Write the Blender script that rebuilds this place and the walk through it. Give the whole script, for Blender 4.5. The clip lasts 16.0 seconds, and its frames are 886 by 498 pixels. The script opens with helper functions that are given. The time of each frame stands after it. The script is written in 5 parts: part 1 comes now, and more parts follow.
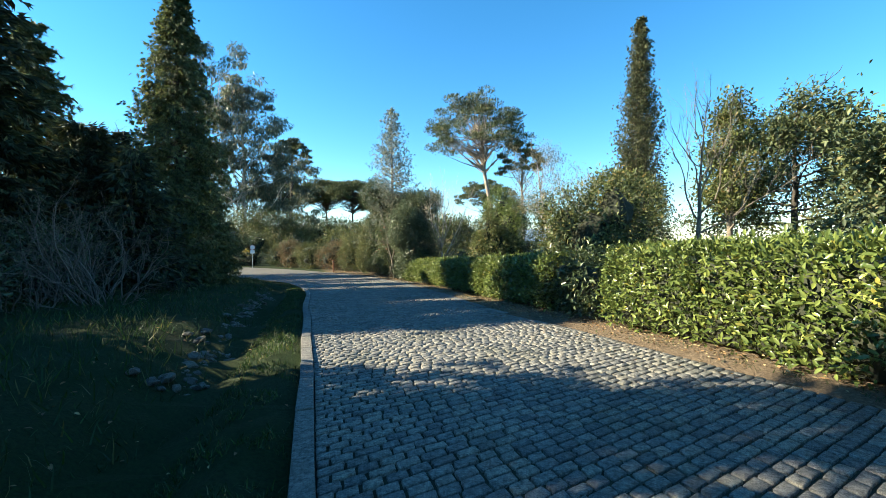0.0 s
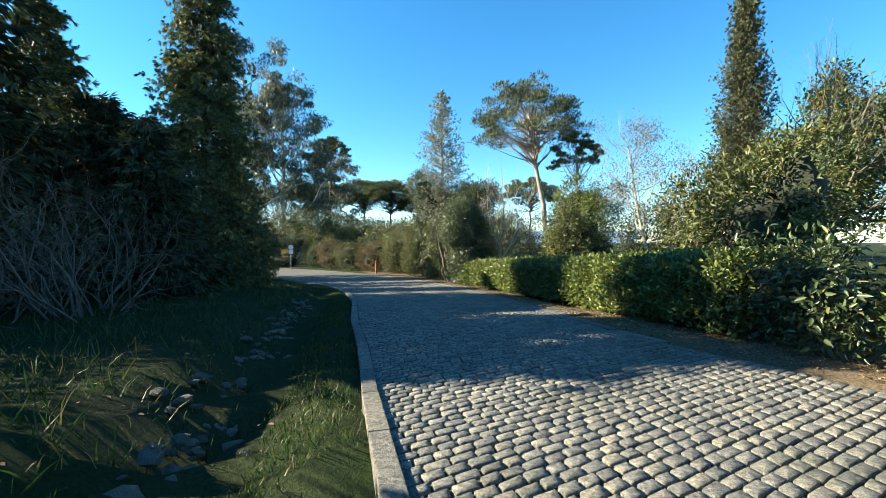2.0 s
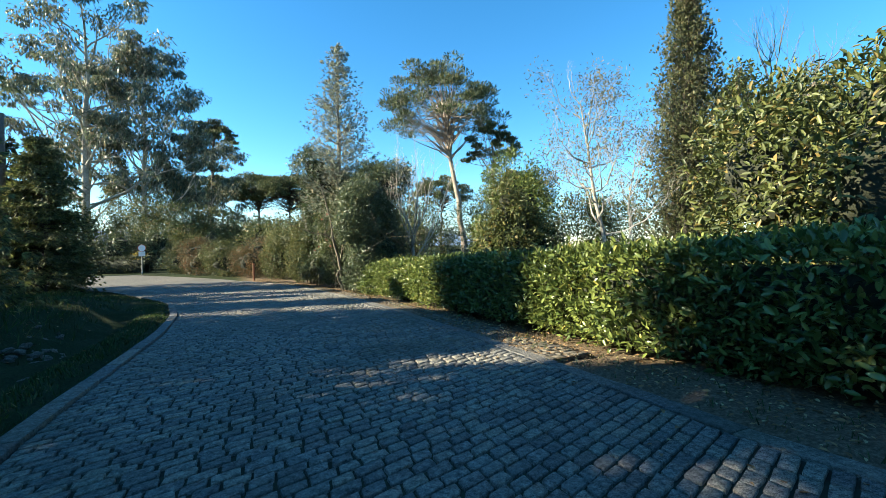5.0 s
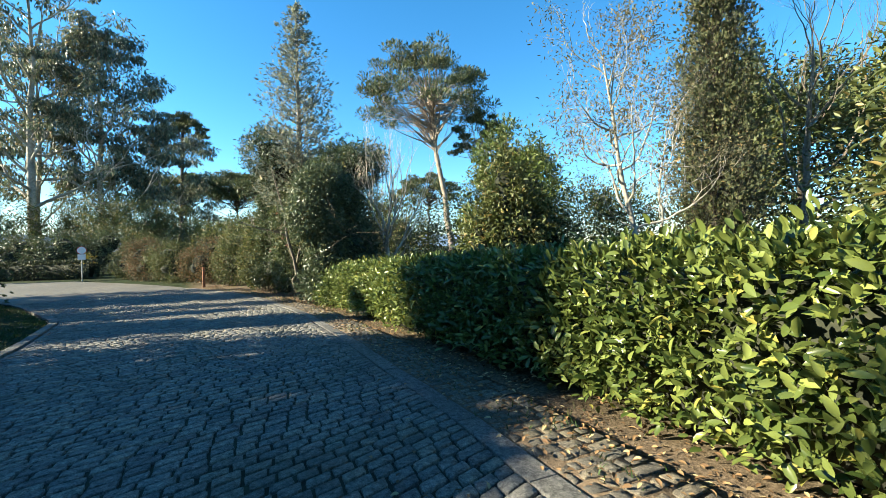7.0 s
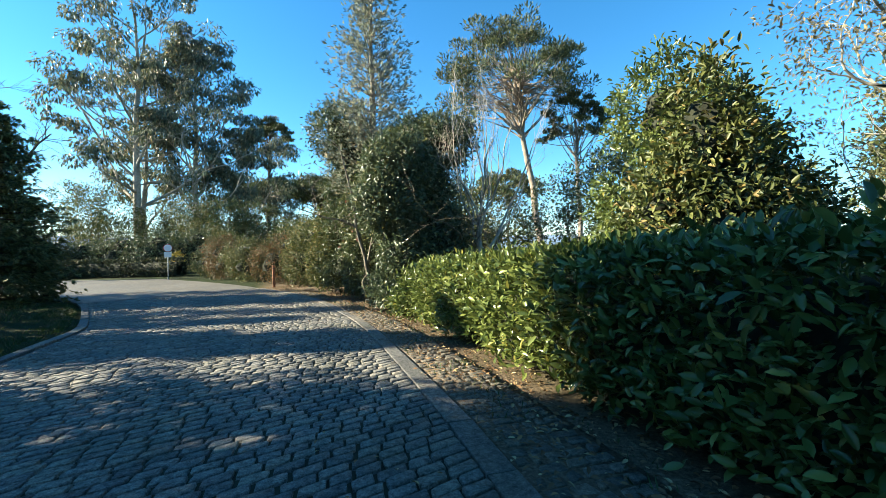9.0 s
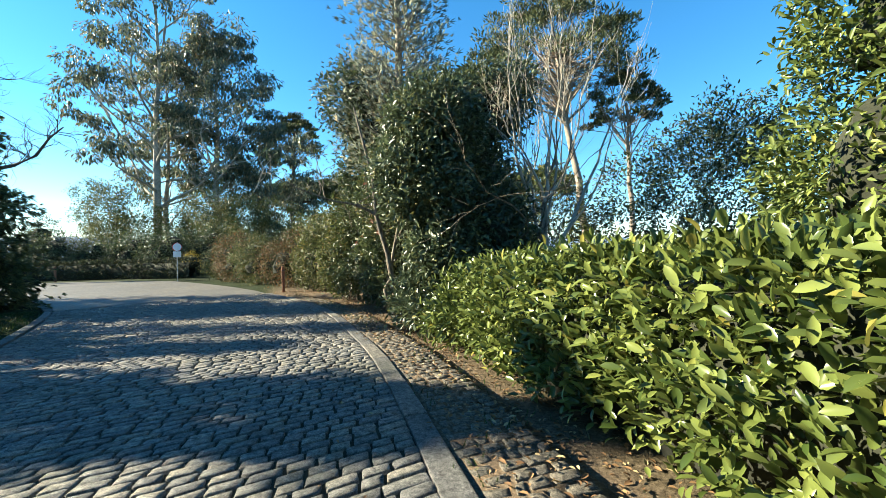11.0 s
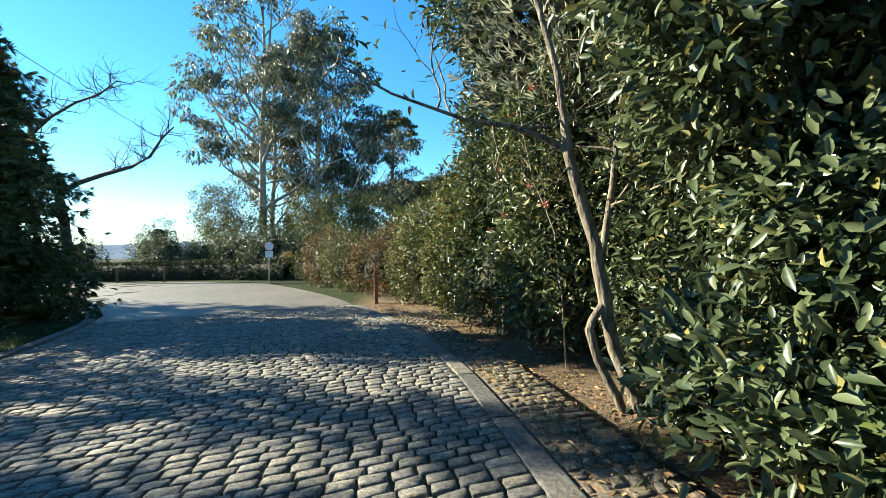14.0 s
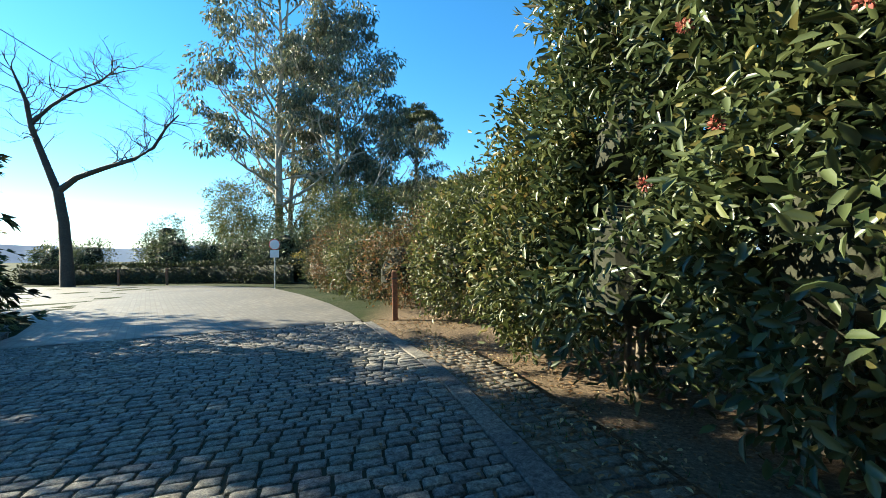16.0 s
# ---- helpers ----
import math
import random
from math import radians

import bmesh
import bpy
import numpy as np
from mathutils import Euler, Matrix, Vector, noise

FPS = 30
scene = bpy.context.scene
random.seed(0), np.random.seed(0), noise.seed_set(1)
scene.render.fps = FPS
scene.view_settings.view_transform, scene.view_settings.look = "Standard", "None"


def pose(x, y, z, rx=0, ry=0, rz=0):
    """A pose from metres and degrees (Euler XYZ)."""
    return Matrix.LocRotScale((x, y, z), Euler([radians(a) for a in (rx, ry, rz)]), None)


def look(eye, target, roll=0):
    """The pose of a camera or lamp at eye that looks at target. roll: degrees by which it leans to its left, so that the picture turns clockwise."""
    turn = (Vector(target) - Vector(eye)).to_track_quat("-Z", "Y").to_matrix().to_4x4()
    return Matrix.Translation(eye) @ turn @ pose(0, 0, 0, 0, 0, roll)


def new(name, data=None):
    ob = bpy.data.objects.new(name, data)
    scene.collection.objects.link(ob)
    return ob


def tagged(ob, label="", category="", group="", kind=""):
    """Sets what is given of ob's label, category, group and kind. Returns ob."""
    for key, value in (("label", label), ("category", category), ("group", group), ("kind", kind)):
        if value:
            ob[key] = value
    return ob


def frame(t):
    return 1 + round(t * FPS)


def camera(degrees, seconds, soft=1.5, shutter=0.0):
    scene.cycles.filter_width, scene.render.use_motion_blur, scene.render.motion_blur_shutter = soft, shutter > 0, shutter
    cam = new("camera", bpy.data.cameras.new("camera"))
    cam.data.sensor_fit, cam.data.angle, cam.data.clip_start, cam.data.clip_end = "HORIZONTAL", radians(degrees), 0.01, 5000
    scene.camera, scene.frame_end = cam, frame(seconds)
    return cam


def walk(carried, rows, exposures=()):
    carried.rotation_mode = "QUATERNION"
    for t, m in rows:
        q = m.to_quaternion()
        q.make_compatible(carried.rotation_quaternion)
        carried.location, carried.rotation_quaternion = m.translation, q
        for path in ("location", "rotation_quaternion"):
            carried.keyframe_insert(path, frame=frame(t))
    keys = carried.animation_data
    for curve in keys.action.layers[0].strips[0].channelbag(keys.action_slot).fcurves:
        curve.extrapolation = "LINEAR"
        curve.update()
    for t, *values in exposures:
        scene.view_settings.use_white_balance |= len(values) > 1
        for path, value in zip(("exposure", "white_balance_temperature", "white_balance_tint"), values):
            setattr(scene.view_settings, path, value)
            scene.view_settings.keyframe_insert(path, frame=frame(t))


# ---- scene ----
cam = camera(92.8, 16.0, soft=0.5)
METRES, EYE, TILT, LEAN, TURN = 28.5, 1.5, -1.5, 0.0, 0.0
ROWS = [
    (0.0, 0.0, 0.0, 0.0, 0.0, 0.0, -0.0),
    (0.5, -0.0091, 0.032, -0.0015, 0.23, 0.07, -0.03),
    (1.0, -0.0209, 0.0654, -0.0041, 1.01, 0.16, -0.06),
    (1.5, -0.0357, 0.092, -0.0044, 2.04, 0.2, -0.05),
    (2.0, -0.049, 0.1196, -0.0052, 4.66, 0.26, -0.16),
    (2.5, -0.0538, 0.1517, -0.008, 4.71, 0.3, -0.21),
    (3.0, -0.0564, 0.183, -0.0079, 2.55, 0.37, -0.05),
    (3.5, -0.0617, 0.2136, -0.0083, 1.78, 0.42, -0.01),
    (4.0, -0.0611, 0.2458, -0.011, 2.73, 0.47, -0.01),
    (4.5, -0.0542, 0.2776, -0.0134, 3.87, 0.62, -0.02),
    (5.0, -0.0445, 0.3085, -0.0129, -7.53, 0.62, 0.28),
    (7.5, -0.0177, 0.456, -0.015, -9.07, 0.68, 0.75),
    (8.0, -0.0228, 0.4878, -0.0168, -4.69, 0.82, 0.62),
    (10.5, -0.045, 0.6398, -0.0215, 3.08, 1.21, 0.41),
    (11.0, -0.0534, 0.6667, -0.0219, 4.65, 1.29, 0.35),
    (11.5, -0.0663, 0.6966, -0.022, 9.14, 1.4, 0.17),
    (12.0, -0.0804, 0.7233, -0.023, 12.76, 1.5, 0.08),
    (12.5, -0.093, 0.7515, -0.0231, 17.79, 1.61, -0.2),
    (13.0, -0.1055, 0.7796, -0.0233, 19.61, 1.67, -0.26),
    (13.5, -0.1153, 0.8062, -0.0246, 21.01, 1.76, -0.37),
    (14.0, -0.1248, 0.8347, -0.0243, 17.36, 1.83, -0.2),
    (14.5, -0.1347, 0.8651, -0.0254, 15.84, 1.92, -0.1),
    (15.0, -0.1435, 0.8947, -0.025, 16.68, 2.02, -0.2),
    (15.5, -0.1555, 0.9246, -0.0251, 18.01, 2.09, -0.25),
    (16.0, -0.1784, 0.9512, -0.0268, 20.57, 2.19, -0.3),
]
walk(cam, [(t, pose(0, 0, EYE, TILT, LEAN, TURN) @ pose(METRES * x, METRES * y, METRES * z, 90 + pitch, roll, yaw)) for t, x, y, z, yaw, pitch, roll in ROWS], [(0.0, 2.27, 5900, 2), (16.0, 2.27, 5900, 2)])

# ---- world, sun, exposure ----
SUN_AZ = radians(90.5)      # from +y towards -x
SUN_EL = radians(25.0)
sun_dir = Vector((-math.sin(SUN_AZ) * math.cos(SUN_EL), math.cos(SUN_AZ) * math.cos(SUN_EL), math.sin(SUN_EL)))
world = bpy.data.worlds.new("sky")
scene.world = world
world.use_nodes = True
wn, wl = world.node_tree.nodes, world.node_tree.links
sky = wn.new("ShaderNodeTexSky")
sky.sky_type = "NISHITA"
sky.sun_disc = False
sky.sun_elevation = SUN_EL
sky.sun_rotation = -SUN_AZ
sky.air_density, sky.dust_density, sky.ozone_density = 1.0, 0.05, 3.2
sky.altitude = 700.0
tone = wn.new("ShaderNodeHueSaturation")
tone.inputs["Hue"].default_value, tone.inputs["Saturation"].default_value = 0.492, 1.22
wl.new(sky.outputs[0], tone.inputs["Color"])
wl.new(tone.outputs[0], wn["Background"].inputs[0])
wn["Background"].inputs[1].default_value = 0.062
sun = new("sun", bpy.data.lights.new("sun", "SUN"))
sun.data.energy, sun.data.angle, sun.data.color = 5.0, radians(0.6), (1.0, 0.83, 0.58)
sun.matrix_world = look(sun_dir * 60, (0, 0, 0))


# ---- materials ----
def material(name, rough=0.8, metal=0.0):
    m = bpy.data.materials.new(name)
    m.use_nodes = True
    b = m.node_tree.nodes["Principled BSDF"]
    b.inputs["Roughness"].default_value = rough
    b.inputs["Metallic"].default_value = metal
    return m, m.node_tree.nodes, m.node_tree.links, b


def noise_tex(n, l, scale, detail=4.0, rough=0.6, coords="Object"):
    tc = n.new("ShaderNodeTexCoord")
    t = n.new("ShaderNodeTexNoise")
    t.inputs["Scale"].default_value = scale
    t.inputs["Detail"].default_value = detail
    t.inputs["Roughness"].default_value = rough
    l.new(tc.outputs[coords], t.inputs["Vector"])
    return t


def ramp(n, l, src, stops):
    r = n.new("ShaderNodeValToRGB")
    el = r.color_ramp.elements
    while len(el) < len(stops):
        el.new(0.5)
    for e, (p, c) in zip(el, stops):
        e.position, e.color = p, (*c, 1.0)
    l.new(src, r.inputs[0])
    return r


def mix(n, l, fac, a, b, blend="MIX"):
    m = n.new("ShaderNodeMix")
    m.data_type, m.blend_type = "RGBA", blend
    if hasattr(fac, "is_linked"):
        l.new(fac, m.inputs[0])
    else:
        m.inputs[0].default_value = fac
    for v, s in ((a, m.inputs[6]), (b, m.inputs[7])):
        if isinstance(v, tuple):
            s.default_value = (*v, 1.0)
        else:
            l.new(v, s)
    return m.outputs[2]


def bump(n, l, b, height, strength=0.4, distance=0.01):
    bp = n.new("ShaderNodeBump")
    bp.inputs["Strength"].default_value = strength
    bp.inputs["Distance"].default_value = distance
    l.new(height, bp.inputs["Height"])
    l.new(bp.outputs[0], b.inputs["Normal"])


def leaf_material(name, dark, light, odd, rough=0.45, trans=0.3, odd_share=0.06):
    """Foliage: each leaf its own shade, a few yellowed; light passes through."""
    m, n, l, b = material(name, rough)
    g = n.new("ShaderNodeNewGeometry")
    r = ramp(n, l, g.outputs["Random Per Island"], [(0.0, dark), (0.55, tuple((p + q) / 2 for p, q in zip(dark, light))), (1.0 - odd_share - 0.02, light), (1.0 - odd_share, odd)])
    patch = noise_tex(n, l, 0.9, 2.0)
    shade = ramp(n, l, patch.outputs[0], [(0.3, (0.72, 0.74, 0.7)), (0.7, (1.15, 1.1, 1.0))])
    col = mix(n, l, 1.0, r.outputs[0], shade.outputs[0], "MULTIPLY")
    l.new(col, b.inputs["Base Color"])
    b.inputs["Specular IOR Level"].default_value = 0.4
    tr = n.new("ShaderNodeBsdfTranslucent")
    l.new(col, tr.inputs[0])
    ms = n.new("ShaderNodeMixShader")
    ms.inputs[0].default_value = trans
    l.new(b.outputs[0], ms.inputs[1])
    l.new(tr.outputs[0], ms.inputs[2])
    l.new(ms.outputs[0], n["Material Output"].inputs[0])
    return m


def bark_material(name, a, c, scale=14.0):
    m, n, l, b = material(name, 0.9)
    t = noise_tex(n, l, scale, 6.0, 0.7)
    big = noise_tex(n, l, 1.3, 2.0)
    r = ramp(n, l, t.outputs[0], [(0.3, a), (0.7, c)])
    s = ramp(n, l, big.outputs[0], [(0.35, (0.65, 0.66, 0.62)), (0.65, (1.1, 1.08, 1.0))])
    l.new(mix(n, l, 1.0, r.outputs[0], s.outputs[0], "MULTIPLY"), b.inputs["Base Color"])
    bump(n, l, b, t.outputs[0], 0.7, 0.02)
    return m


def stone_material(name, a, c, moss=(0.045, 0.05, 0.022), per_object=True, relief=1.0):
    """Granite: speckle, pits, tone that differs stone by stone, some moss."""
    m, n, l, b = material(name, 0.7)
    fine = noise_tex(n, l, 95.0, 5.0, 0.8)
    pits = noise_tex(n, l, 24.0, 7.0, 0.78)
    big = noise_tex(n, l, 0.9, 4.0)
    r = ramp(n, l, fine.outputs[0], [(0.34, a), (0.64, c)])
    worn = ramp(n, l, pits.outputs[0], [(0.36, (0.3, 0.3, 0.3)), (0.5, (0.92, 0.92, 0.92)), (0.64, (1.6, 1.58, 1.52))])
    if per_object:
        src = n.new("ShaderNodeObjectInfo").outputs["Random"]
    else:
        src = n.new("ShaderNodeNewGeometry").outputs["Random Per Island"]
    v = ramp(n, l, src, [(0.0, (0.62, 0.63, 0.66)), (0.5, (1.0, 1.0, 1.0)), (1.0, (1.3, 1.22, 1.08))])
    col = mix(n, l, 1.0, mix(n, l, 1.0, r.outputs[0], worn.outputs[0], "MULTIPLY"), v.outputs[0], "MULTIPLY")
    st = ramp(n, l, big.outputs[0], [(0.5, (0, 0, 0)), (0.75, (0.5, 0.5, 0.5))])
    l.new(mix(n, l, st.outputs[0], col, moss), b.inputs["Base Color"])
    rr = ramp(n, l, pits.outputs[0], [(0.3, (0.85, 0.85, 0.85)), (0.7, (0.55, 0.55, 0.55))])
    l.new(rr.outputs[0], b.inputs["Roughness"])
    bump(n, l, b, pits.outputs[0], relief, 0.022)
    return m


def ground_material():
    m, n, l, b = material("earth_and_grass", 0.95)
    b.inputs["Specular IOR Level"].default_value = 0.1
    fine = noise_tex(n, l, 30.0, 6.0, 0.7)
    big = noise_tex(n, l, 0.5, 4.0, 0.6)
    soil = ramp(n, l, fine.outputs[0], [(0.3, (0.05, 0.038, 0.026)), (0.52, (0.14, 0.103, 0.068)), (0.72, (0.27, 0.208, 0.142))])
    # turf this dark has the shade of the tree-covered bank in its colour
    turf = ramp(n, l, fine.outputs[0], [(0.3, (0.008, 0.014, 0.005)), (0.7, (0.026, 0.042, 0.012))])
    k = ramp(n, l, big.outputs[0], [(0.42, (0, 0, 0)), (0.58, (1, 1, 1))])
    sep = n.new("ShaderNodeSeparateXYZ")
    tc = n.new("ShaderNodeTexCoord")
    l.new(tc.outputs["Object"], sep.inputs[0])
    # soil and needles on the hedge side, turf on the other
    side = n.new("ShaderNodeMath")
    side.operation = "MULTIPLY_ADD"
    l.new(sep.outputs[1], side.inputs[0])
    side.inputs[1].default_value = 0.33
    l.new(sep.outputs[0], side.inputs[2])
    sr = n.new("ShaderNodeMapRange")
    l.new(side.outputs[0], sr.inputs[0])
    sr.inputs[1].default_value, sr.inputs[2].default_value = 1.4, 2.4
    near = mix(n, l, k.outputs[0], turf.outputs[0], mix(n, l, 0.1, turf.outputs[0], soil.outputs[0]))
    far = n.new("ShaderNodeMapRange")
    l.new(side.outputs[0], far.inputs[0])
    far.inputs[1].default_value, far.inputs[2].default_value = 6.2, 7.4
    far.inputs[3].default_value, far.inputs[4].default_value = 1.0, 0.0
    strip_of_soil = n.new("ShaderNodeMath")
    strip_of_soil.operation = "MULTIPLY"
    l.new(sr.outputs[0], strip_of_soil.inputs[0])
    l.new(far.outputs[0], strip_of_soil.inputs[1])
    col = mix(n, l, strip_of_soil.outputs[0], near, soil.outputs[0])
    l.new(col, b.inputs["Base Color"])
    bump(n, l, b, fine.outputs[0], 0.8, 0.04)
    return m


def plain_rough(name, a, c, scale=20.0, rough=0.8, metal=0.0, bump_d=0.004):
    m, n, l, b = material(name, rough, metal)
    t = noise_tex(n, l, scale, 5.0, 0.65)
    l.new(ramp(n, l, t.outputs[0], [(0.3, a), (0.7, c)]).outputs[0], b.inputs["Base Color"])
    bump(n, l, b, t.outputs[0], 0.4, bump_d)
    return m


def plaza_material():
    m, n, l, b = material("far_setts", 0.65)
    br = n.new("ShaderNodeTexBrick")
    tc = n.new("ShaderNodeTexCoord")
    mp = n.new("ShaderNodeMapping")
    mp.inputs["Rotation"].default_value = (0, 0, 0.6)
    l.new(tc.outputs["Object"], mp.inputs[0])
    l.new(mp.outputs[0], br.inputs["Vector"])
    br.inputs["Scale"].default_value = 1.0
    br.inputs["Brick Width"].default_value, br.inputs["Row Height"].default_value = 0.18, 0.135
    br.inputs["Mortar Size"].default_value = 0.012
    br.inputs["Color1"].default_value, br.inputs["Color2"].default_value = (0.085, 0.083, 0.078, 1), (0.145, 0.139, 0.128, 1)
    br.inputs["Mortar"].default_value = (0.085, 0.08, 0.07, 1)
    f = noise_tex(n, l, 60.0, 4.0, 0.7)
    v = ramp(n, l, f.outputs[0], [(0.3, (0.7, 0.7, 0.7)), (0.7, (1.15, 1.13, 1.1))])
    big = noise_tex(n, l, 0.35, 3.0)
    w = ramp(n, l, big.outputs[0], [(0.35, (0.75, 0.75, 0.74)), (0.65, (1.08, 1.05, 1.0))])
    col = mix(n, l, 1.0, mix(n, l, 1.0, br.outputs[0], v.outputs[0], "MULTIPLY"), w.outputs[0], "MULTIPLY")
    l.new(col, b.inputs["Base Color"])
    bump(n, l, b, br.outputs["Fac"], -0.8, 0.02)
    return m


M_GROUND = ground_material()
M_SETT = stone_material("granite_sett", (0.065, 0.064, 0.06), (0.26, 0.248, 0.222))
M_SETT_FAR = stone_material("granite_setts_joined", (0.065, 0.064, 0.06), (0.26, 0.248, 0.222), per_object=False)
M_KERB = stone_material("granite_kerb", (0.05, 0.05, 0.05), (0.20, 0.19, 0.175), per_object=True)
M_RUBBLE = stone_material("field_stone", (0.05, 0.047, 0.042), (0.17, 0.153, 0.125))
M_VERGE = stone_material("verge_stone", (0.06, 0.053, 0.042), (0.18, 0.158, 0.122), (0.055, 0.055, 0.02), per_object=False)
M_BED = plain_rough("sand_and_moss_joint", (0.010, 0.013, 0.006), (0.04, 0.042, 0.02), 9.0, 0.95)
M_PLAZA = plaza_material()
M_LAUREL = leaf_material("laurel_leaf", (0.042, 0.068, 0.017), (0.205, 0.245, 0.066), (0.27, 0.25, 0.06), 0.28, 0.22, 0.02)
M_LAUREL_DULL = leaf_material("leathery_leaf", (0.035, 0.055, 0.028), (0.135, 0.165, 0.09), (0.2, 0.19, 0.07), 0.33, 0.22, 0.06)
M_GLOSSY = leaf_material("glossy_dark_leaf", (0.028, 0.046, 0.02), (0.115, 0.143, 0.063), (0.17, 0.16, 0.06), 0.32, 0.22, 0.05)
M_OLIVE = leaf_material("olive_shrub_leaf", (0.036, 0.052, 0.015), (0.145, 0.16, 0.048), (0.21, 0.16, 0.055), 0.5, 0.25, 0.08)
M_RUSSET = leaf_material("russet_shrub_leaf", (0.045, 0.042, 0.016), (0.15, 0.115, 0.04), (0.2, 0.095, 0.04), 0.55, 0.25, 0.2)
M_EUC = leaf_material("eucalyptus_leaf", (0.045, 0.062, 0.042), (0.17, 0.195, 0.13), (0.27, 0.215, 0.12), 0.42, 0.3, 0.1)
M_PINE = leaf_material("pine_needles", (0.03, 0.047, 0.02), (0.12, 0.135, 0.05), (0.17, 0.145, 0.065), 0.6, 0.18, 0.05)
M_CYPRESS = leaf_material("cypress_spray", (0.03, 0.044, 0.02), (0.115, 0.125, 0.052), (0.15, 0.12, 0.055), 0.65, 0.12, 0.1)
# shaded conifers: their shade is put into this darker colour
M_CEDAR = leaf_material("conifer_spray", (0.010, 0.018, 0.009), (0.055, 0.068, 0.024), (0.12, 0.11, 0.04), 0.7, 0.12, 0.06)
# lighter copy for conifers that stand in sun, the sunlight in its colour
M_CEDAR_SUNLIT = leaf_material("sunlit_conifer_spray", (0.035, 0.05, 0.02), (0.18, 0.2, 0.07), (0.23, 0.2, 0.08), 0.65, 0.2, 0.06)
M_SILVER = leaf_material("silvery_conifer_spray", (0.13, 0.155, 0.13), (0.33, 0.355, 0.29), (0.34, 0.29, 0.2), 0.6, 0.35, 0.1)
M_PALE = leaf_material("pale_birch_leaf", (0.10, 0.10, 0.06), (0.23, 0.205, 0.115), (0.28, 0.2, 0.09), 0.55, 0.3, 0.2)
M_GRASS = leaf_material("grass_blade", (0.014, 0.034, 0.006), (0.055, 0.098, 0.016), (0.13, 0.12, 0.04), 0.55, 0.3, 0.1)
M_LITTER = leaf_material("dead_leaf", (0.12, 0.065, 0.03), (0.34, 0.21, 0.10), (0.42, 0.33, 0.18), 0.8, 0.1, 0.2)
# near black: the shade deep among leaves, as a colour
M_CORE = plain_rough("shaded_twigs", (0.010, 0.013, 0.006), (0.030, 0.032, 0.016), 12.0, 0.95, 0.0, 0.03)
M_BARK = bark_material("grey_brown_bark", (0.07, 0.055, 0.042), (0.24, 0.20, 0.16))
M_BARK_PALE = bark_material("pale_smooth_bark", (0.22, 0.19, 0.16), (0.46, 0.42, 0.37), 6.0)
M_BARK_RED = bark_material("pine_bark", (0.17, 0.125, 0.10), (0.40, 0.33, 0.28))
M_BARK_DARK = bark_material("dark_bark", (0.022, 0.018, 0.015), (0.075, 0.062, 0.05))
def ridged_bark(name, a, c):
    """Bark with long upright ridges and lichen patches."""
    m, n, l, b = material(name, 0.92)
    tc = n.new("ShaderNodeTexCoord")
    mp = n.new("ShaderNodeMapping")
    mp.inputs["Scale"].default_value = (34.0, 34.0, 5.0)
    l.new(tc.outputs["Object"], mp.inputs[0])
    t = n.new("ShaderNodeTexNoise")
    t.inputs["Scale"].default_value, t.inputs["Detail"].default_value = 1.0, 6.0
    l.new(mp.outputs[0], t.inputs["Vector"])
    lich = noise_tex(n, l, 7.0, 4.0)
    r = ramp(n, l, t.outputs[0], [(0.32, a), (0.66, c)])
    k = ramp(n, l, lich.outputs[0], [(0.5, (0, 0, 0)), (0.7, (0.6, 0.6, 0.6))])
    l.new(mix(n, l, k.outputs[0], r.outputs[0], (0.22, 0.22, 0.17)), b.inputs["Base Color"])
    bump(n, l, b, t.outputs[0], 1.0, 0.02)
    return m


M_BARK_RIDGED = ridged_bark("ridged_grey_bark", (0.035, 0.028, 0.02), (0.20, 0.165, 0.125))
M_TWIG = bark_material("grey_twig", (0.16, 0.135, 0.11), (0.36, 0.31, 0.26), 20.0)
M_TWIG_DARK = bark_material("purple_brown_twig", (0.07, 0.052, 0.045), (0.20, 0.16, 0.135), 20.0)
M_POST = plain_rough("red_brown_wood", (0.12, 0.045, 0.022), (0.27, 0.12, 0.06), 30.0)
M_POLE = plain_rough("weathered_pole_wood", (0.05, 0.042, 0.035), (0.14, 0.12, 0.10), 16.0)
M_SIGN = plain_rough("white_enamel", (0.70, 0.70, 0.69), (0.82, 0.82, 0.80), 8.0, 0.45)
M_STEEL = plain_rough("galvanised_steel", (0.30, 0.31, 0.32), (0.45, 0.46, 0.47), 25.0, 0.45, 0.8)
M_SIGN_RED = plain_rough("red_enamel", (0.45, 0.03, 0.03), (0.6, 0.05, 0.04), 8.0, 0.45)
M_WIRE = plain_rough("cable_rubber", (0.03, 0.03, 0.03), (0.05, 0.05, 0.05), 8.0)
M_FLOWER = leaf_material("pink_flower_head", (0.25, 0.06, 0.05), (0.42, 0.14, 0.11), (0.5, 0.25, 0.2), 0.6, 0.2, 0.1)
M_YELLOW = leaf_material("yellow_bush_leaf", (0.22, 0.17, 0.02), (0.48, 0.38, 0.05), (0.5, 0.3, 0.05), 0.5, 0.3, 0.1)
# the blue is distance haze put into the surface colour
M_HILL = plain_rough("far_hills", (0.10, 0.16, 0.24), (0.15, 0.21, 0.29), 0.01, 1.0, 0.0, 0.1)


